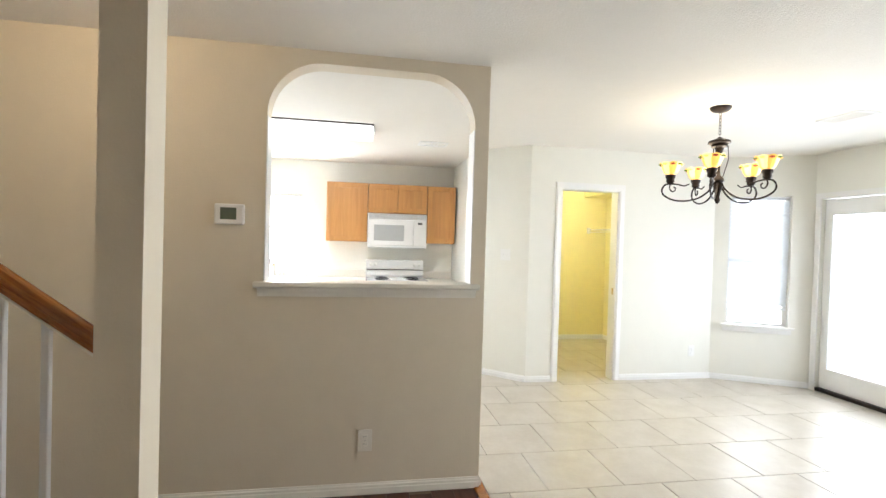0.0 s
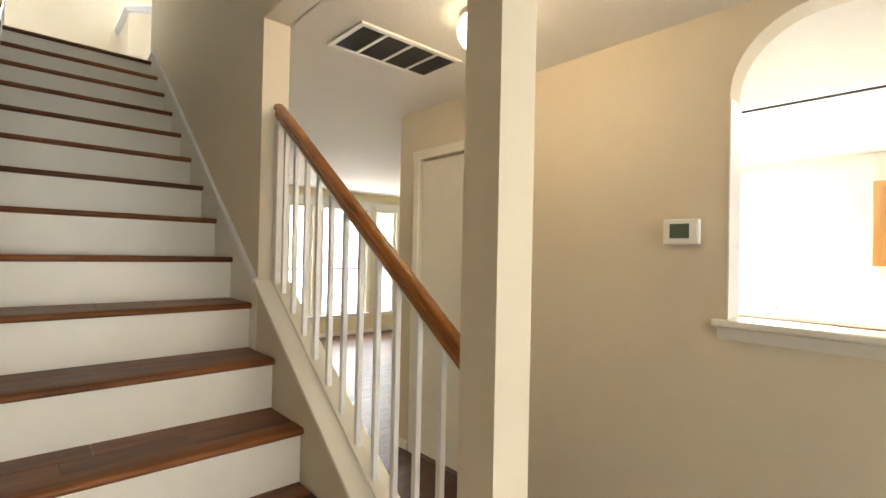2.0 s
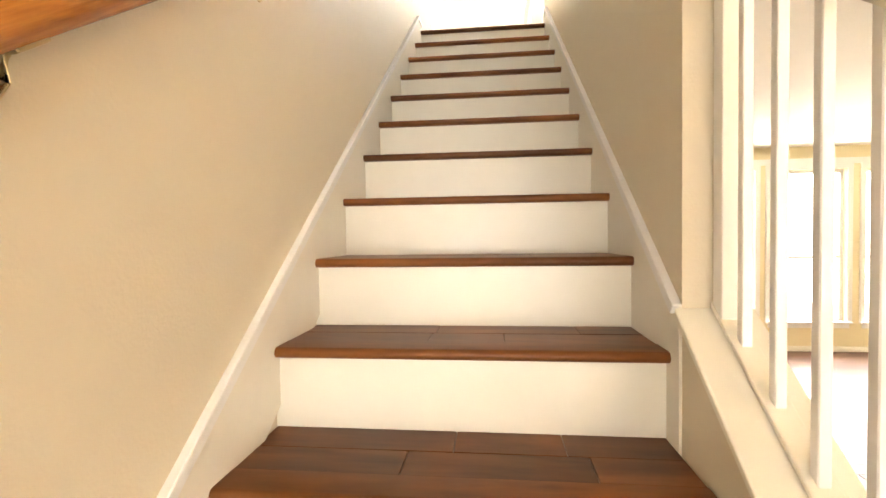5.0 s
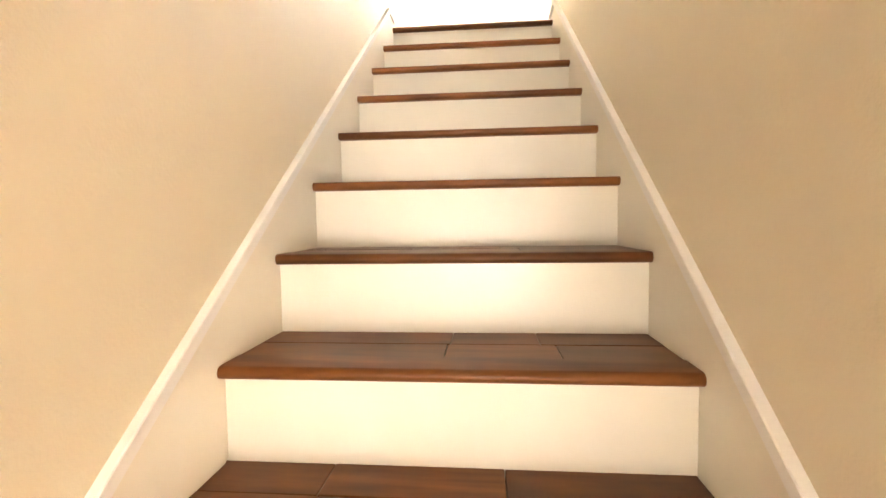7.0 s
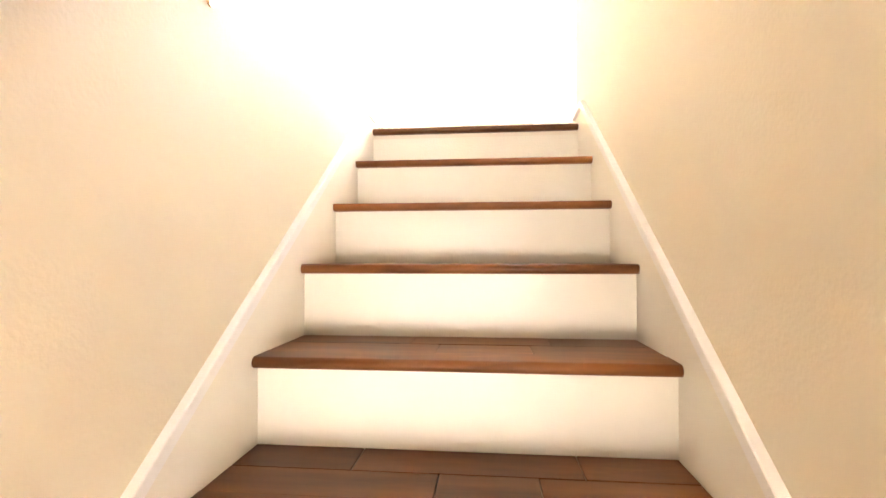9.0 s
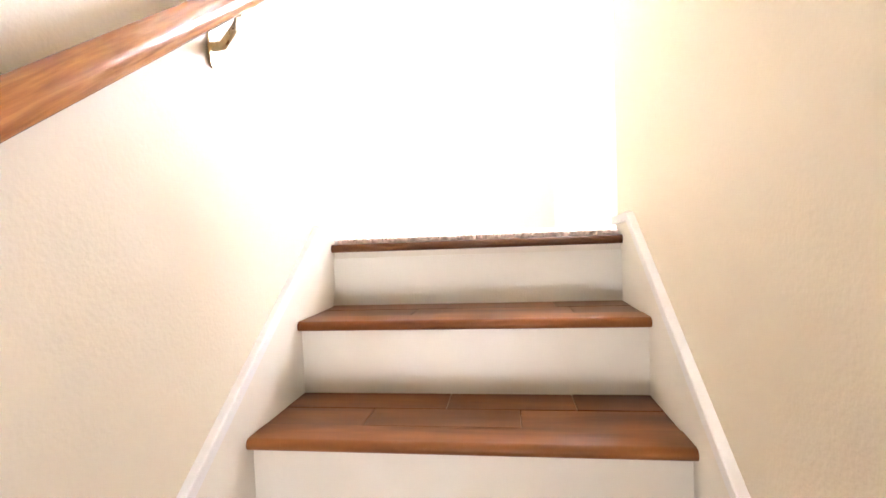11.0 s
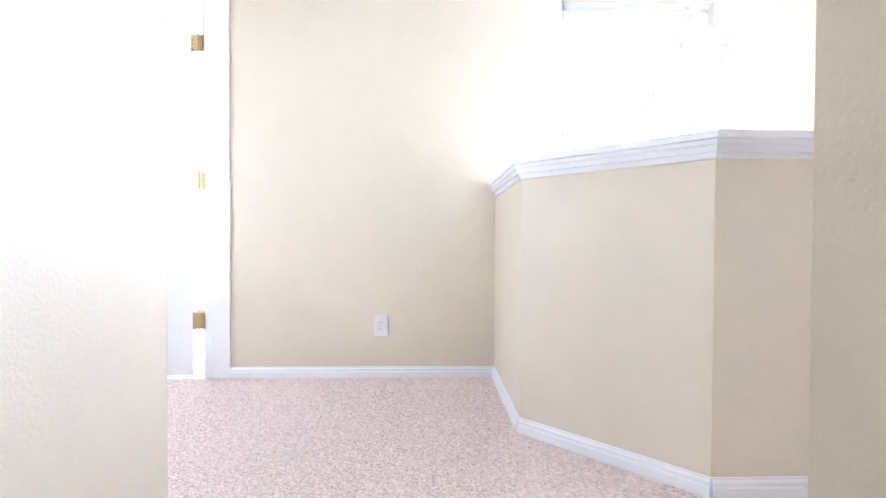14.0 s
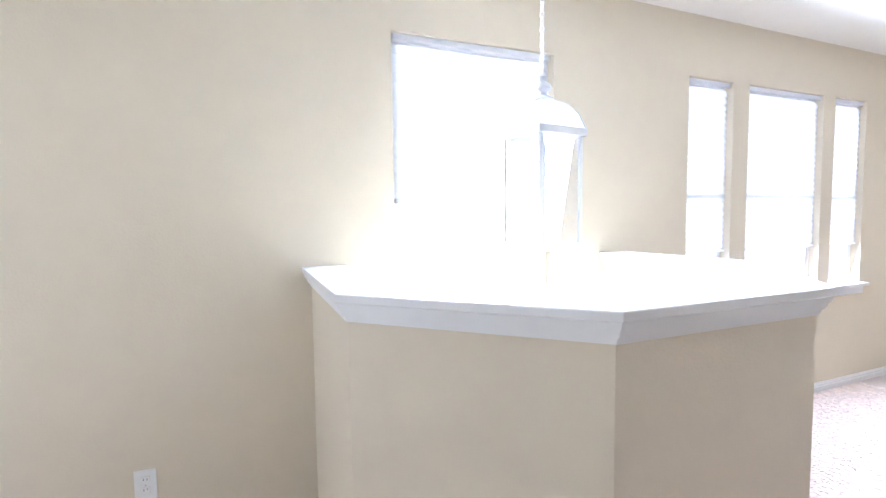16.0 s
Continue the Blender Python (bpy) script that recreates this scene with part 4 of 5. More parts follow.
for k in (1, 2, 3):
    x = x0 + (x1 - x0) * k / 4
    part("divider", boxes((x - 0.007, x + 0.007, y0 + 0.025, y1 - 0.025, H1 - 0.011, H1 - 0.003)), TRIM, vent)
for k in range(20):
    y = y0 + 0.032 + k * 0.0147
    part("louvre", boxes((x0 + 0.025, x1 - 0.025, y, y + 0.0022, H1 - 0.009, H1 - 0.003)), GRILLE, vent)

dome = thing("ceiling_lamp", "lit white glass dome lamp on the hall ceiling", "lamp")
T = Matrix.Translation((1.578, 0.08, 0))
bm = bmq()
turned(bm, [(0.085, H1 - 0.03), (0.095, H1 - 0.025), (0.095, H1)], 28, T)
part("base", bm, TRIM, dome, smooth=True)
bm = bmq()
turned(bm, [(0.012, H1 - 0.150), (0.05, H1 - 0.146), (0.085, H1 - 0.125), (0.102, H1 - 0.095), (0.105, H1 - 0.065), (0.095, H1 - 0.035), (0.084, H1 - 0.028)], 28, T)
globe = part("globe", bm, DOME, dome, "lit opal glass globe", smooth=True)
globe.visible_shadow = False


def register(name, x, y, w, h, label):
    v = thing(name, label, "vent")
    part("frame", boxes((x - w / 2, x + w / 2, y - h / 2, y - h / 2 + 0.02, H1 - 0.008, H1), (x - w / 2, x + w / 2, y + h / 2 - 0.02, y + h / 2, H1 - 0.008, H1), (x - w / 2, x - w / 2 + 0.02, y - h / 2 + 0.02, y + h / 2 - 0.02, H1 - 0.008, H1), (x + w / 2 - 0.02, x + w / 2, y - h / 2 + 0.02, y + h / 2 - 0.02, H1 - 0.008, H1)), TRIMW, v, bevel=0.002)
    part("duct", boxes((x - w / 2 + 0.015, x + w / 2 - 0.015, y - h / 2 + 0.015, y + h / 2 - 0.015, H1 - 0.002, H1 - 0.0005)), ALMOND, v)
    n = 8
    for k in range(n):
        yy = y - h / 2 + 0.02 + (h - 0.04) * (k + 0.5) / n
        bm = bmq()
        box(bm, x - w / 2 + 0.02, x + w / 2 - 0.02, -0.006, 0.006, -0.001, 0.001, Matrix.Translation((0, yy, H1 - 0.006)) @ Matrix.Rotation(radians(35), 4, "X"))
        part("louvre", bm, TRIMW, v)


register("ceiling_vent", 2.545, -4.68, 0.33, 0.19, "white louvred air vent in the dining ceiling")
register("ceiling_vent", 4.47, -1.877, 0.2, 0.3, "white louvred air vent in the kitchen ceiling")

# ---- kitchen ----
CABX = 5.87
KX, KY = -0.2, -0.105


def cabinet(name, y0, y1, z0, z1, doors, label, x0=CABX, x1=6.2, toe=0.0):
    c = thing(name, label, "cabinet", Matrix.Translation((KX, KY, 0)), group="kitchen cabinets")
    part("body", boxes((x0 + 0.02, x1 - 0.001, y0, y1, z0 + toe, z1)), CABWOOD, c, bevel=0.002)
    if toe:
        part("plinth", boxes((x0 + 0.07, x1 - 0.001, y0 + 0.001, y1 - 0.001, z0, z0 + toe)), CABWOOD, c)
    w = (y1 - y0) / doors
    for k in range(doors):
        a, b = y0 + w * k + 0.007, y0 + w * (k + 1) - 0.007
        za, zb = z0 + toe + 0.01, z1 - 0.012
        s = 0.055
        bm = boxes((x0, x0 + 0.02, a, a + s, za, zb), (x0, x0 + 0.02, b - s, b, za, zb), (x0, x0 + 0.02, a + s, b - s, za, za + s), (x0, x0 + 0.02, a + s, b - s, zb - s, zb))
        dr = part("door", bm, CABWOOD, c, "framed maple cabinet door", bevel=0.003)
        bm = boxes((x0 + 0.014, x0 + 0.019, a + s - 0.004, b - s + 0.004, za + s - 0.004, zb - s + 0.004))
        part("panel", bm, CABWOOD, dr)
    return c


cabinet("wall_cabinet", -1.135, -0.625, 1.385, 2.13, 1, "honey maple wall cabinet beside the microwave")
cabinet("wall_cabinet", -1.895, -1.14, 1.76, 2.13, 2, "short honey maple wall cabinet above the microwave")
cabinet("wall_cabinet", -2.275, -1.90, 1.385, 2.13, 1, "honey maple wall cabinet next to the end wall")
for y0, y1, n in ((-0.60, 0.598, 3), (-1.133, -0.605, 1), (-2.295, -1.905, 1)):
    cabinet("base_cabinet", y0, y1, 0, 0.87, n, "honey maple base cabinet under the worktop", 5.60, 6.2, 0.1)

top = thing("worktop", "white laminate kitchen worktop", "worktop", Matrix.Translation((KX, KY, 0)))
# cut-out for the sink
part("slab", boxes((5.57, 6.199, -1.133, -0.38, 0.872, 0.91), (5.57, 6.199, 0.42, 0.598, 0.872, 0.91), (5.57, 5.66, -0.38, 0.42, 0.872, 0.91), (6.10, 6.199, -0.38, 0.42, 0.872, 0.91)), LAMINATE, top, bevel=0.004)
part("slab", boxes((5.57, 6.199, -2.295, -1.905, 0.872, 0.91)), LAMINATE, top, bevel=0.004)
part("backsplash", boxes((6.178, 6.199, -1.133, 0.598, 0.911, 1.01), (6.178, 6.199, -2.295, -1.905, 0.911, 1.01)), LAMINATE, top, bevel=0.003)

sink = thing("kitchen_sink", "white double bowl kitchen sink set in the worktop", "sink", Matrix.Translation((KX, KY, 0)))
part("rim", boxes((5.64, 6.12, -0.40, -0.36, 0.91, 0.918), (5.64, 6.12, 0.40, 0.44, 0.91, 0.918), (5.64, 5.68, -0.36, 0.40, 0.91, 0.918), (6.06, 6.12, -0.36, 0.40, 0.91, 0.918), (5.68, 6.06, 0.0, 0.04, 0.90, 0.916)), ENAMEL, sink, bevel=0.003)
for y0, y1 in ((-0.36, 0.0), (0.04, 0.40)):
    part("bowl", boxes((5.68, 6.06, y0, y1, 0.73, 0.74), (5.672, 5.68, y0, y1, 0.73, 0.912), (6.06, 6.068, y0, y1, 0.73, 0.912), (5.68, 6.06, y0, y0 + 0.008, 0.74, 0.912), (5.68, 6.06, y1 - 0.008, y1, 0.74, 0.912)), ENAMEL, sink)
faucet = thing("faucet", "chrome kitchen faucet with a curved spout", "faucet", Matrix.Translation((KX, KY, 0)))
bm = bmq()
turned(bm, [(0.03, 0.918), (0.03, 0.93), (0.022, 0.96), (0.018, 0.985)], 16, Matrix.Translation((6.085, 0.02, 0)))
part("base", bm, CHROME, faucet, smooth=True)
bm = bmq()
tube(bm, [(6.085, 0.02, 0.98), (6.08, 0.02, 1.06), (6.05, 0.02, 1.10), (6.0, 0.02, 1.105), (5.94, 0.02, 1.08), (5.925, 0.02, 1.05)], 0.011, 10)
part("spout", bm, CHROME, faucet, smooth=True)
for s in (-1, 1):
    bm = bmq()
    turned(bm, [(0.022, 0.918), (0.02, 0.945), (0.014, 0.955), (0.014, 0.965)], 12, Matrix.Translation((6.085, 0.02 + s * 0.1, 0)))
    h = part("handle", bm, CHROME, faucet, smooth=True)
    bm = bmq()
    tube(bm, [(6.085, 0.02 + s * 0.1, 0.965), (6.06, 0.02 + s * 0.14, 0.985)], [0.008, 0.005], 8)
    part("lever", bm, CHROME, h, smooth=True)

mw = thing("microwave", "white over-range microwave with a grey window", "microwave", Matrix.Translation((KX, KY, 0.022)))
part("case", boxes((5.84, 6.199, -1.893, -1.142, 1.30, 1.73)), ENAMEL, mw, bevel=0.006)
md = part("door", boxes((5.815, 5.839, -1.72, -1.145, 1.325, 1.655)), ENAMEL, mw, bevel=0.008)
part("window", boxes((5.812, 5.816, -1.60, -1.22, 1.385, 1.585)), SMOKE, md, "grey mesh window")
part("control_panel", boxes((5.818, 5.839, -1.888, -1.723, 1.325, 1.655)), ENAMEL, mw, bevel=0.004)
part("display", boxes((5.814, 5.8185, -1.83, -1.775, 1.60, 1.625)), BLACKISH, mw, "small black display")
for r in range(5):
    for c in range(3):
        part("button", boxes((5.8155, 5.8185, -1.855 + c * 0.036, -1.832 + c * 0.036, 1.375 + r * 0.04, 1.395 + r * 0.04)), PLASTIC, mw)
for k in range(6):
    part("vent_slat", boxes((5.822, 5.838, -1.885, -1.15, 1.662 + k * 0.011, 1.667 + k * 0.011)), ENAMEL, mw)
part("underside", boxes((5.85, 6.19, -1.88, -1.155, 1.293, 1.3)), SMOKE, mw)

rg = thing("electric_range", "white electric range with black coil burners", "range", Matrix.Translation((KX, KY, 0)))
part("body", boxes((5.56, 6.19, -1.897, -1.139, 0.0, 0.905)), ENAMEL, rg, bevel=0.004)
part("cooktop", boxes((5.54, 6.19, -1.899, -1.137, 0.905, 0.922)), ENAMEL, rg, bevel=0.006)
bm = bmq()
prism(bm, [(6.10, 0.922), (6.07, 0.95), (6.095, 1.15), (6.19, 1.15), (6.19, 0.922)], -1.897, -1.139, "y")
bp = part("backguard", bm, ENAMEL, rg, bevel=0.006)
part("trim_line", boxes((6.066, 6.074, -1.89, -1.146, 1.02, 1.028)), IRON, bp)
for y in (-1.84, -1.78, -1.26, -1.20):
    bm = bmq()
    turned(bm, [(0.022, 0), (0.02, 0.018), (0.008, 0.022)], 14, Matrix.Translation((6.084, y, 1.09)) @ Matrix.Rotation(-math.pi / 2, 4, "Y"))
    part("knob", bm, PLASTIC, bp, smooth=True)
part("oven_door", boxes((5.535, 5.56, -1.885, -1.15, 0.22, 0.80)), ENAMEL, rg, bevel=0.006)
part("drawer", boxes((5.54, 5.56, -1.885, -1.15, 0.03, 0.2)), ENAMEL, rg, bevel=0.006)
for x, y, r in ((5.72, -1.33, 0.10), (5.72, -1.71, 0.085), (5.97, -1.33, 0.085), (5.97, -1.71, 0.10)):
    bm = bmq()
    turned(bm, [(r + 0.02, 0.9225), (r + 0.02, 0.927), (r * 0.9, 0.924)], 24, Matrix.Translation((x, y, 0)))
    bw = part("drip_pan", bm, CHROME, rg, smooth=True)
    bm = bmq()
    n = 60
    tube(bm, [(x + (0.02 + (r - 0.02) * i / n) * math.cos(i * 0.42), y + (0.02 + (r - 0.02) * i / n) * math.sin(i * 0.42), 0.934) for i in range(n + 1)], 0.005, 6)
    part("coil", bm, BLACKISH, bw, "black burner coil")

fl = thing("ceiling_light", "white fluorescent box light on the kitchen ceiling", "light")
part("frame", boxes((3.80, 4.18, -1.25, 0.02, H1 - 0.012, H1)), IRON, fl)
part("end_cap", boxes((3.814, 4.166, -1.26, -1.245, H1 - 0.085, H1 - 0.012)), PLASTIC, fl, bevel=0.004)
part("end_cap", boxes((3.814, 4.166, 0.015, 0.03, H1 - 0.085, H1 - 0.012)), PLASTIC, fl, bevel=0.004)
part("diffuser", boxes((3.816, 4.164, -1.243, 0.013, H1 - 0.08, H1 - 0.013)), TUBE, fl, "lit ribbed diffuser", bevel=0.012)

# ---- pantry ----
shelf = thing("wire_shelf", "white coated wire shelf with a hanging rail", "shelf")
for k in range(5):
    y = -4.58 - k * 0.07
    bm = bmq()
    tube(bm, [(4.5, y, 1.66), (6.295, y, 1.66)], 0.004, 6)
    part("wire", bm, PLASTIC, shelf)
bm = bmq()
tube(bm, [(4.5, -4.575, 1.62), (6.295, -4.575, 1.62)], 0.006, 6)
part("front_rail", bm, PLASTIC, shelf)
for k in range(70):
    x = 4.52 + k * 0.0254
    bm = bmq()
    tube(bm, [(x, -4.865, 1.664), (x, -4.575, 1.664), (x, -4.572, 1.62)], 0.0018, 4)
    part("cross_wire", bm, PLASTIC, shelf)
part("bracket", boxes((6.27, 6.299, -4.60, -4.55, 1.60, 1.69)), PLASTIC, shelf, bevel=0.004)

# ---- dining chandelier ----


def smooth_line(pts, n):
    """A smooth curve through points."""
    pts = [Vector(p) for p in pts]
    out = []
    for i in range(len(pts) - 1):
        p0, p1, p2, p3 = pts[max(i - 1, 0)], pts[i], pts[i + 1], pts[min(i + 2, len(pts) - 1)]
        for k in range(n):
            t = k / n
            out.append(0.5 * ((2 * p1) + (p2 - p0) * t + (2 * p0 - 5 * p1 + 4 * p2 - p3) * t * t + (3 * p1 - p0 - 3 * p2 + p3) * t ** 3))
    return out + [pts[-1]]


ch = thing("chandelier", "dark iron chandelier with five lit stained glass shades", "chandelier")
CX, CY = 2.585, -3.655
T = Matrix.Translation((CX, CY, 0))
bm = bmq()
turned(bm, [(0.012, H1 - 0.04), (0.05, H1 - 0.03), (0.068, H1 - 0.012), (0.07, H1)], 24, T)
part("canopy", bm, IRON, ch, smooth=True)
for k in range(7):
    z = H1 - 0.05 - k * 0.022
    bm = bmq()
    a = 0 if k % 2 else math.pi / 2
    ring = [(CX + 0.009 * math.cos(t) * math.cos(a), CY + 0.009 * math.cos(t) * math.sin(a), z + 0.014 * math.sin(t)) for t in [2 * math.pi * i / 12 for i in range(13)]]
    tube(bm, ring, 0.0022, 6)
    part("chain_link", bm, IRON, ch, smooth=True)
bm = bmq()
turned(bm, [(0.008, 2.22), (0.02, 2.21), (0.07, 2.19), (0.075, 2.175), (0.05, 2.165), (0.055, 2.15), (0.03, 2.14), (0.012, 2.08), (0.010, 1.98), (0.016, 1.95), (0.036, 1.93), (0.04, 1.91), (0.024, 1.885), (0.03, 1.86), (0.018, 1.82), (0.012, 1.79), (0.02, 1.775), (0.012, 1.755), (0.004, 1.745)], 20, T)
part("stem", bm, IRON, ch, smooth=True)
for k in range(3):
    a = 2 * math.pi * k / 3
    bm = bmq()
    tube(bm, [(CX + math.cos(a) * 0.055, CY + math.sin(a) * 0.055, 2.16), (CX + math.cos(a) * 0.06, CY + math.sin(a) * 0.06, 2.06), (CX + math.cos(a) * 0.03, CY + math.sin(a) * 0.03, 1.94)], 0.003, 6)
    part("strap", bm, IRON, ch, smooth=True)
for k in range(5):
    a = 2 * math.pi * k / 5 + 1.065
    ca, sa = 0.77 * math.cos(a), 0.77 * math.sin(a)
    P = lambda r, z: (CX + ca * r, CY + sa * r, z)
    bm = bmq()
    arm = [(0.03, 1.90), (0.07, 1.84), (0.16, 1.785), (0.28, 1.765), (0.38, 1.775), (0.455, 1.81), (0.47, 1.85), (0.44, 1.885), (0.38, 1.89), (0.33, 1.885), (0.28, 1.875), (0.235, 1.89)]
    fine = smooth_line([P(*p) for p in arm], 4)
    tube(bm, fine, [0.0062 - 0.0025 * max(0, i / len(fine) - 0.7) / 0.3 for i in range(len(fine))], 8)
    am = part("arm", bm, IRON, ch, "scrolled iron arm", smooth=True)
    bm = bmq()
    tube(bm, smooth_line([P(0.40, 1.888), P(0.405, 1.86), P(0.385, 1.835), P(0.36, 1.84), P(0.355, 1.86), P(0.37, 1.868)], 4), 0.005, 6)
    part("scroll", bm, IRON, am, smooth=True)
    TS = Matrix.Translation(P(0.40, 0))
    bm = bmq()
    turned(bm, [(0.014, 1.89), (0.028, 1.905), (0.026, 1.925), (0.034, 1.94), (0.034, 1.955), (0.02, 1.96)], 14, TS)
    part("cup", bm, IRON, ch, smooth=True)
    # bell shade of separate glass facets
    sh_parent = None
    prof = [(0.026, 1.957), (0.044, 1.97), (0.056, 1.996), (0.064, 2.022), (0.076, 2.04)]
    for f in range(8):
        a0, a1 = 2 * math.pi * f / 8, 2 * math.pi * (f + 1) / 8
        bm = bmq()
        rows = [[bm.verts.new(TS @ Vector((r * math.cos(t), r * math.sin(t), z + (0.006 * math.sin((t - a0) / (a1 - a0) * math.pi) if i == 4 else 0)))) for t in (a0 + 0.02, (a0 + a1) / 2, a1 - 0.02)] for i, (r, z) in enumerate(prof)]
        for p, q in zip(rows, rows[1:]):
            for c in range(2):
                bm.faces.new((p[c], p[c + 1], q[c + 1], q[c]))
        geo = bmesh.ops.solidify(bm, geom=list(bm.faces), thickness=0.003)
        if sh_parent is None:
            sh_parent = part("shade", bm, SHADE2, ch, "lit stained glass bell shade")
        else:
            part("facet", bm, SHADE if f % 2 else SHADE2, sh_parent)
    for f in range(8):
        a0 = 2 * math.pi * f / 8
        bm = bmq()
        turned(bm, [(0.004, -0.007), (0.016, -0.003), (0.016, 0.003), (0.004, 0.007)], 8, TS @ Matrix.Translation((0.069 * math.cos(a0 + 0.35), 0.069 * math.sin(a0 + 0.35), 2.03)))
        part("leaf_glass", bm, REDG if f % 3 == 0 else GREENG if f % 3 == 1 else SHADE, sh_parent, smooth=True)
point_light(CX, CY, 2.09, 12, (1.0, 0.82, 0.55), 0.25)

# ---- foyer lantern ----
ln = thing("hanging_lantern", "white metal hanging lantern with clear glass panes", "lantern")
LX, LY = 1.70, 4.94
T = Matrix.Translation((LX, LY, 0)) @ Matrix.Rotation(radians(8), 4, "Z")
bm = bmq()
turned(bm, [(0.06, H2 - 0.025), (0.065, H2)], 20, T)
part("canopy", bm, WHITEMETAL, ln, smooth=True)
z = H2 - 0.04
k = 0
while z > 4.70:
    bm = bmq()
    a = 0 if k % 2 else math.pi / 2
    tube(bm, [(LX + 0.008 * math.cos(t) * math.cos(a), LY + 0.008 * math.cos(t) * math.sin(a), z + 0.016 * math.sin(t)) for t in [2 * math.pi * i / 10 for i in range(11)]], 0.0022, 5)
    part("chain_link", bm, WHITEMETAL, ln, smooth=True)
    z -= 0.026
    k += 1
bm = bmq()
turned(bm, [(0.008, 4.70), (0.02, 4.69), (0.014, 4.675), (0.03, 4.66), (0.034, 4.648), (0.016, 4.636), (0.016, 4.628), (0.04, 4.615), (0.042, 4.605)], 18, T)
part("finial", bm, WHITEMETAL, ln, smooth=True)
h = 0.108
dome_prof = [(0.030, 4.605), (0.064, 4.588), (0.090, 4.552), (h, 4.50)]
for q in range(4):
    RQ = T @ Matrix.Rotation(math.pi / 2 * q, 4, "Z")
    bm = bmq()
    rows = [[bm.verts.new(RQ @ Vector((s * r, -r, zz))) for s in (-1, 1)] for r, zz in dome_prof]
    for p, qq in zip(rows, rows[1:]):
        bm.faces.new((p[0], p[1], qq[1], qq[0]))
    bmesh.ops.solidify(bm, geom=list(bm.faces), thickness=0.003)
    part("roof_pane", bm, VINYL, ln)
    bm = bmq()
    tube(bm, [RQ @ Vector((-r, -r, zz)) for r, zz in dome_prof], 0.004, 6)
    part("roof_rib", bm, WHITEMETAL, ln)
    bm = bmq()
    box(bm, -h + 0.018, h - 0.018, -h + 0.012, -h + 0.016, 4.10, 4.475, m=RQ)
    part("pane", bm, FROST, ln)
    bm = bmq()
    box(bm, -h + 0.008, -h + 0.02, -h + 0.008, -h + 0.02, 4.09, 4.48, m=RQ)
    part("corner_bar", bm, WHITEMETAL, ln)
    bm = bmq()
    box(bm, -h - 0.004, h + 0.004, -h - 0.004, -h + 0.018, 4.475, 4.502, m=RQ)
    part("edge_band", bm, WHITEMETAL, ln, bevel=0.002, seg=1)
    bm = bmq()
    box(bm, -h + 0.004, h - 0.004, -h + 0.004, -h + 0.02, 4.075, 4.098, m=RQ)
    part("base_band", bm, WHITEMETAL, ln, bevel=0.002, seg=1)
bm = bmq()
turned(bm, [(0.08, 4.07), (0.08, 4.085)], 4, T @ Matrix.Rotation(math.pi / 4, 4, "Z"))
part("base_plate", bm, WHITEMETAL, ln)

# ---- carpet pile ----


def pile(name, x0, x1, y0, y1, step, rnd, h=0.0034):
    """Short tufts of yarn standing up from the carpet's backing."""
    vs, fs = [], []
    nx, ny = int((x1 - x0) / step), int((y1 - y0) / step)
    for i in range(nx):
        for j in range(ny):
            x = x0 + (i + rnd.uniform(0.1, 0.9)) * step
            y = y0 + (j + rnd.uniform(0.1, 0.9)) * step
            if 0.938 < x < 2.62 and y > 4.742 - (x - 0.945) * 0.986 and y > 4.25:
                continue
            if 1.41 < x < 2.62 and y > 4.252:
                continue
            a = rnd.uniform(0, 6.283)
            hh = h * rnd.uniform(0.55, 1.25)
            lx, ly = rnd.uniform(-0.008, 0.008), rnd.uniform(-0.008, 0.008)
            up = 0.040 * min(1.0, max(0.0, 1 - (y - nose(15) - 0.05) / 0.26)) if x < W else 0.0
            n = len(vs)
            r = step * rnd.uniform(0.65, 0.95)
            for k in range(3):
                vs.append((x + r * math.cos(a + 2.094 * k), y + r * math.sin(a + 2.094 * k), F2 + 0.010 + up * 0.8))
            for k in range(3):
                vs.append((x + lx + r * 0.92 * math.cos(a + 0.5 + 2.094 * k), y + ly + r * 0.92 * math.sin(a + 0.5 + 2.094 * k), F2 + 0.012 + hh + up))
            fs.append((n + 3, n + 4, n + 5))
            for k in range(3):
                q = (k + 1) % 3
                fs.append((n + k, n + q, n + 3 + q, n + 3 + k))
    me = bpy.data.meshes.new(name)
    me.from_pydata(vs, [], fs)
    me.materials.append(PILE)
    ob = new(name, me)
    return tagged(ob, "thick beige shag carpet pile on the landing", "carpet", kind="stuff")


PILE = mat("shag_yarn", (0.80, 0.67, 0.60), 0.95, 0, 0.15, 60, 2, 0, 100, 0.05)
isl = PILE.node_tree.nodes.new("ShaderNodeNewGeometry")
mrp = PILE.node_tree.nodes.new("ShaderNodeMapRange")
mrp.inputs["To Min"].default_value, mrp.inputs["To Max"].default_value = 0.86, 1.10
PILE.node_tree.links.new(isl.outputs["Random Per Island"], mrp.inputs["Value"])
for nd in PILE.node_tree.nodes:
    if nd.bl_idname == "ShaderNodeHueSaturation":
        PILE.node_tree.links.new(mrp.outputs[0], nd.inputs["Value"])
crnd = random.Random(5)
pile("carpet_pile", 0.016, 0.905, nose(15) + 0.042, 4.1, 0.0062, crnd)
pile("carpet_pile", 0.905, 2.7, 3.32, 4.742, 0.0095, crnd)
pile("carpet_pile", 2.63, 4.9, 4.3, 5.47, 0.021, crnd)
pile("carpet_pile", -1.0, 0.016, 4.01, 4.1, 0.009, crnd)
pile("carpet_pile", -1.0, 0.955, 4.1, 5.47, 0.009, crnd)

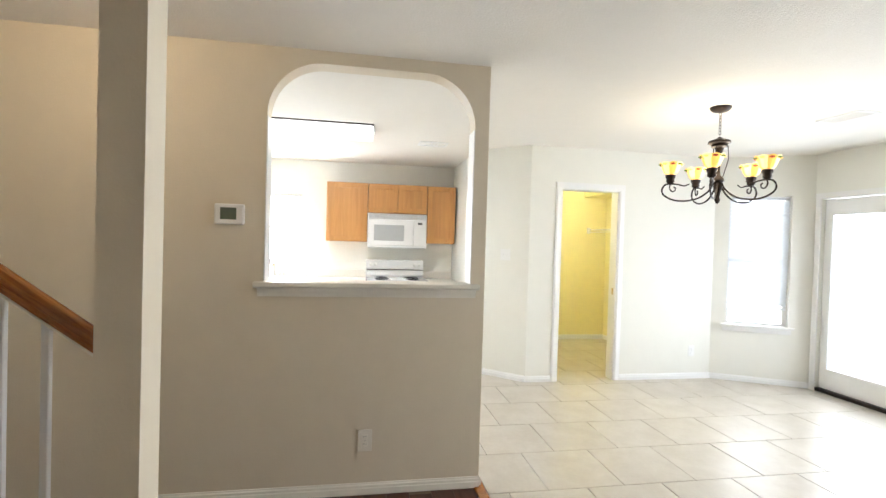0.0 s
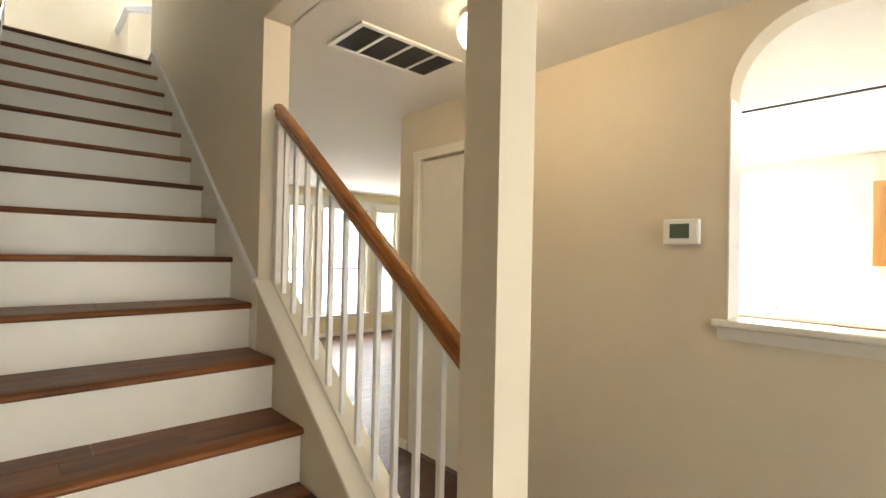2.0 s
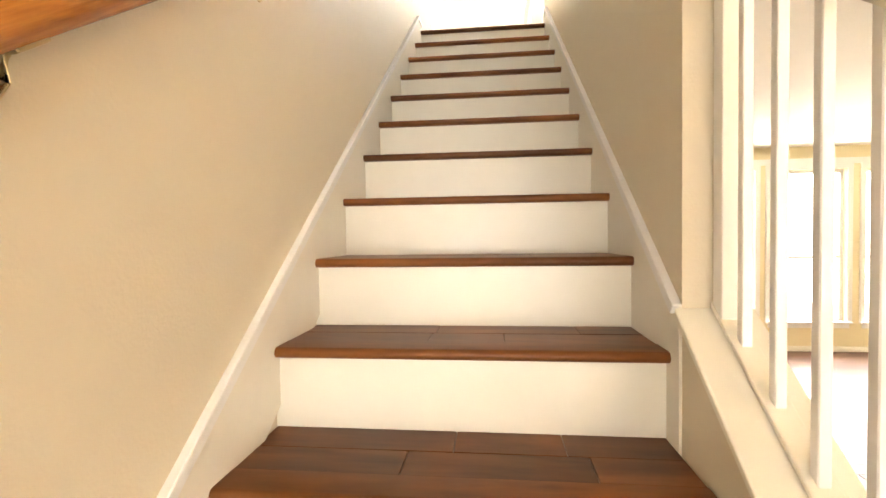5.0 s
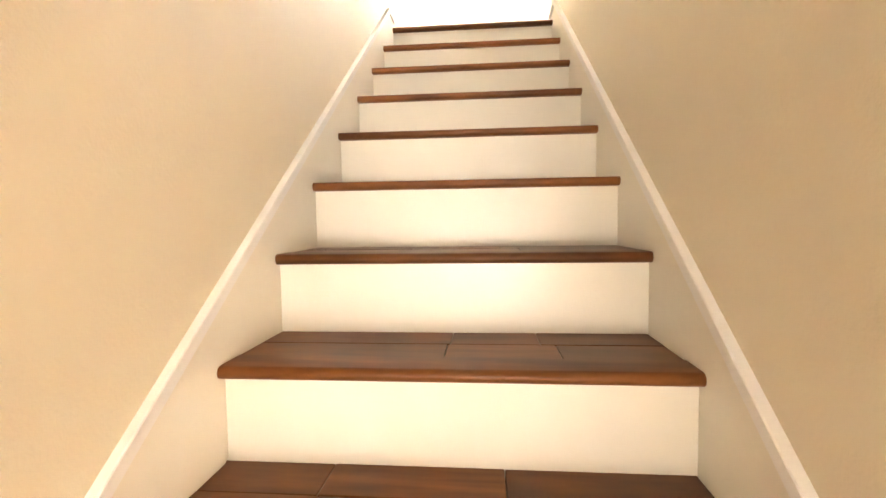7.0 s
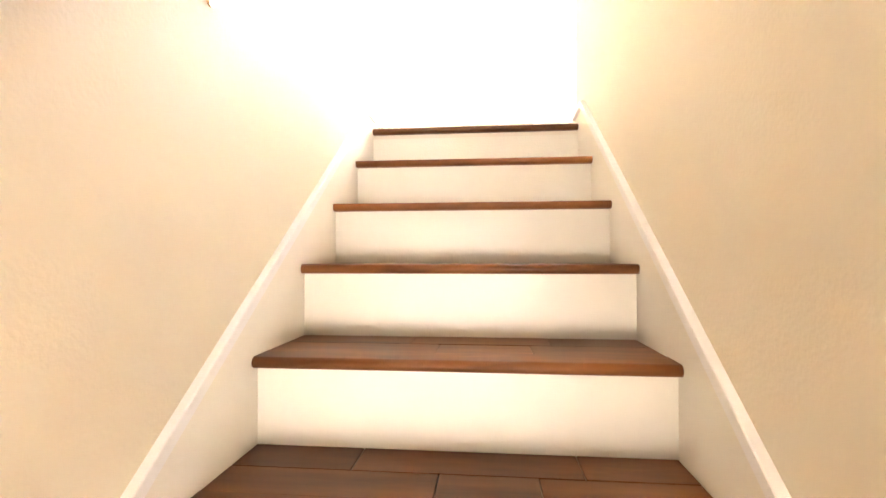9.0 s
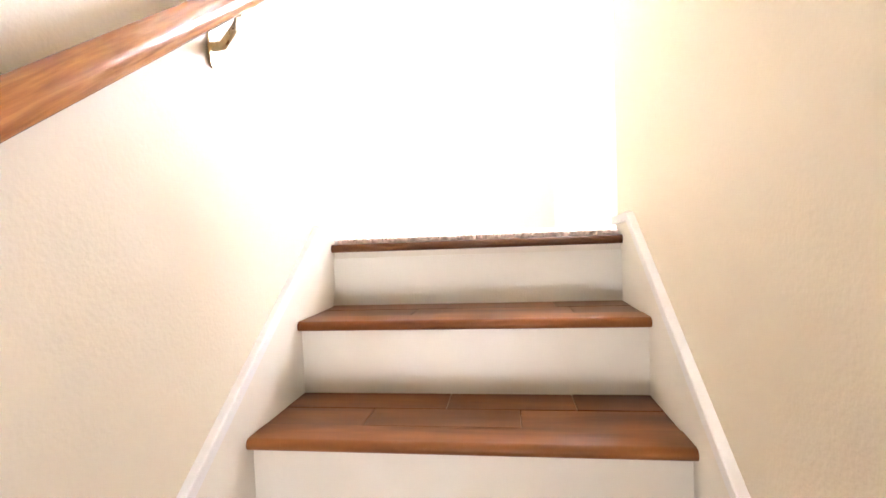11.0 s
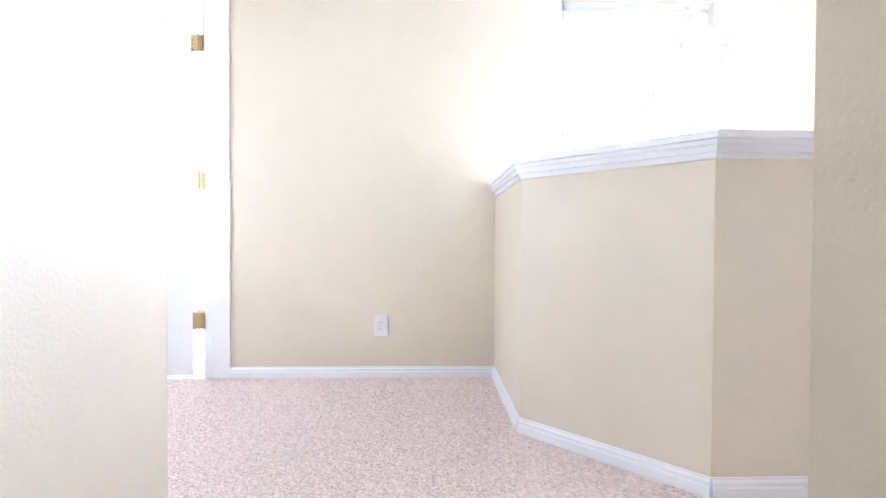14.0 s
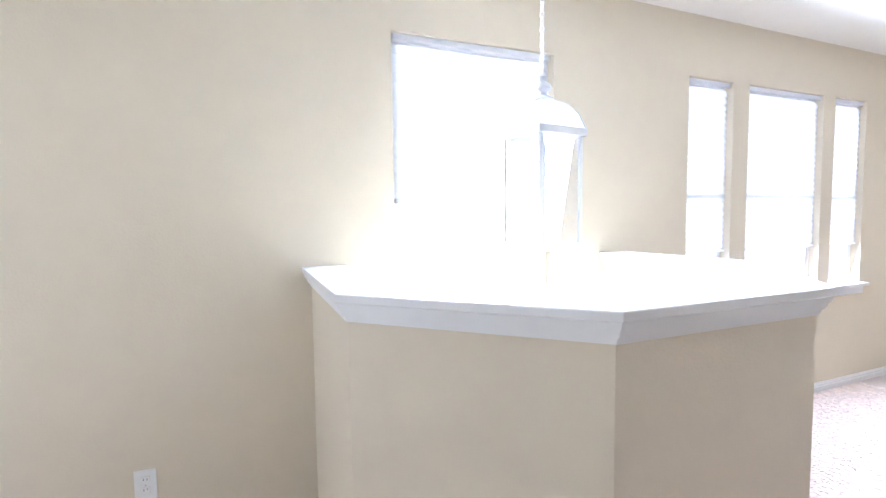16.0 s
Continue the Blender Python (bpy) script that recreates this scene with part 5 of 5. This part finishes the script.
# ---- tiles and boards of the floors ----


def shared_box(name, w, d, t, material, bev):
    bm = bmq()
    x, y = w / 2, d / 2
    lo = [bm.verts.new((sx * x, sy * y, -t)) for sx, sy in ((-1, -1), (1, -1), (1, 1), (-1, 1))]
    mi = [bm.verts.new((sx * x, sy * y, -bev)) for sx, sy in ((-1, -1), (1, -1), (1, 1), (-1, 1))]
    hi = [bm.verts.new((sx * (x - bev), sy * (y - bev), 0)) for sx, sy in ((-1, -1), (1, -1), (1, 1), (-1, 1))]
    for a, b in ((lo, mi), (mi, hi)):
        for i in range(4):
            j = (i + 1) % 4
            bm.faces.new((a[i], a[j], b[j], b[i]))
    bm.faces.new(hi)
    me = bpy.data.meshes.new(name)
    bm.to_mesh(me)
    bm.free()
    me.materials.append(material)
    return me


P = 0.48
meshes = {}
trnd = random.Random(3)
for i in range(-9, 7):
    x = 3.36 + i * P
    off = -2.75 + (0.24 if i % 2 else 0.0)
    for k in range(-7, 8):
        y = off - P / 2 + k * P
        xa, xb, ya, yb = x - P / 2, x + P / 2, y - P / 2, y + P / 2
        ya, xa, xb = max(ya, -5.82), max(xa, -2.6), min(xb, 6.28)
        lim = 0.57 if x > 2.37 else -1.907
        if xa < 2.37 < xb:
            if y > -1.9:
                xa = 2.37
            elif yb > -1.907:
                yb = -1.907
        yb = min(yb, lim)
        if xb - xa < 0.03 or yb - ya < 0.03:
            continue
        key = (round(xb - xa - 0.005, 3), round(yb - ya - 0.005, 3))
        if key not in meshes:
            meshes[key] = shared_box("tile", key[0], key[1], 0.012, TILE, 0.002)
        t = new("tile", meshes[key])
        t.parent = floor_tile
        t.matrix_basis = pose((xa + xb) / 2, (ya + yb) / 2, trnd.uniform(-0.0006, 0.0006), 0, 0, 0)

brnd = random.Random(8)
bw = 0.127
n = 0
for i in range(43):
    y = -1.845 + bw * (i + 0.5)
    x = -3.0 if y < -0.45 else 1.03
    end = 2.25 if y < 1.52 else 5.7
    start = x - brnd.uniform(0, 0.8)
    while start < end:
        ln_ = brnd.choice((0.6, 0.9, 1.2))
        a, b = max(start, x), min(start + ln_, end)
        start += ln_
        if b - a < 0.05:
            continue
        key = (round(b - a - 0.0016, 3), bw - 0.0016)
        if key not in meshes:
            meshes[key] = shared_box("plank", key[0], key[1], 0.012, FLOORWOOD, 0.0012)
        p = new("plank", meshes[key])
        p.parent = floor_wood
        p.matrix_basis = pose((a + b) / 2, y, brnd.uniform(-0.0004, 0.0004))
        n += 1

# each thing's origin at its own base
bpy.context.view_layer.update()
for e in [o for o in scene.objects if o.type == "EMPTY" and o.parent is None]:
    kids = [o for o in e.children_recursive if o.type == "MESH"]
    if not kids:
        continue
    cs = [o.matrix_world @ Vector(c) for o in kids for c in o.bound_box]
    lo = Vector([min(c[i] for c in cs) for i in range(3)])
    hi = Vector([max(c[i] for c in cs) for i in range(3)])
    old = e.matrix_world.copy()
    base = Matrix.Translation(((lo.x + hi.x) / 2, (lo.y + hi.y) / 2, lo.z))
    e.matrix_basis = base
    for o in e.children:
        o.matrix_parent_inverse = base.inverted() @ old @ o.matrix_parent_inverse
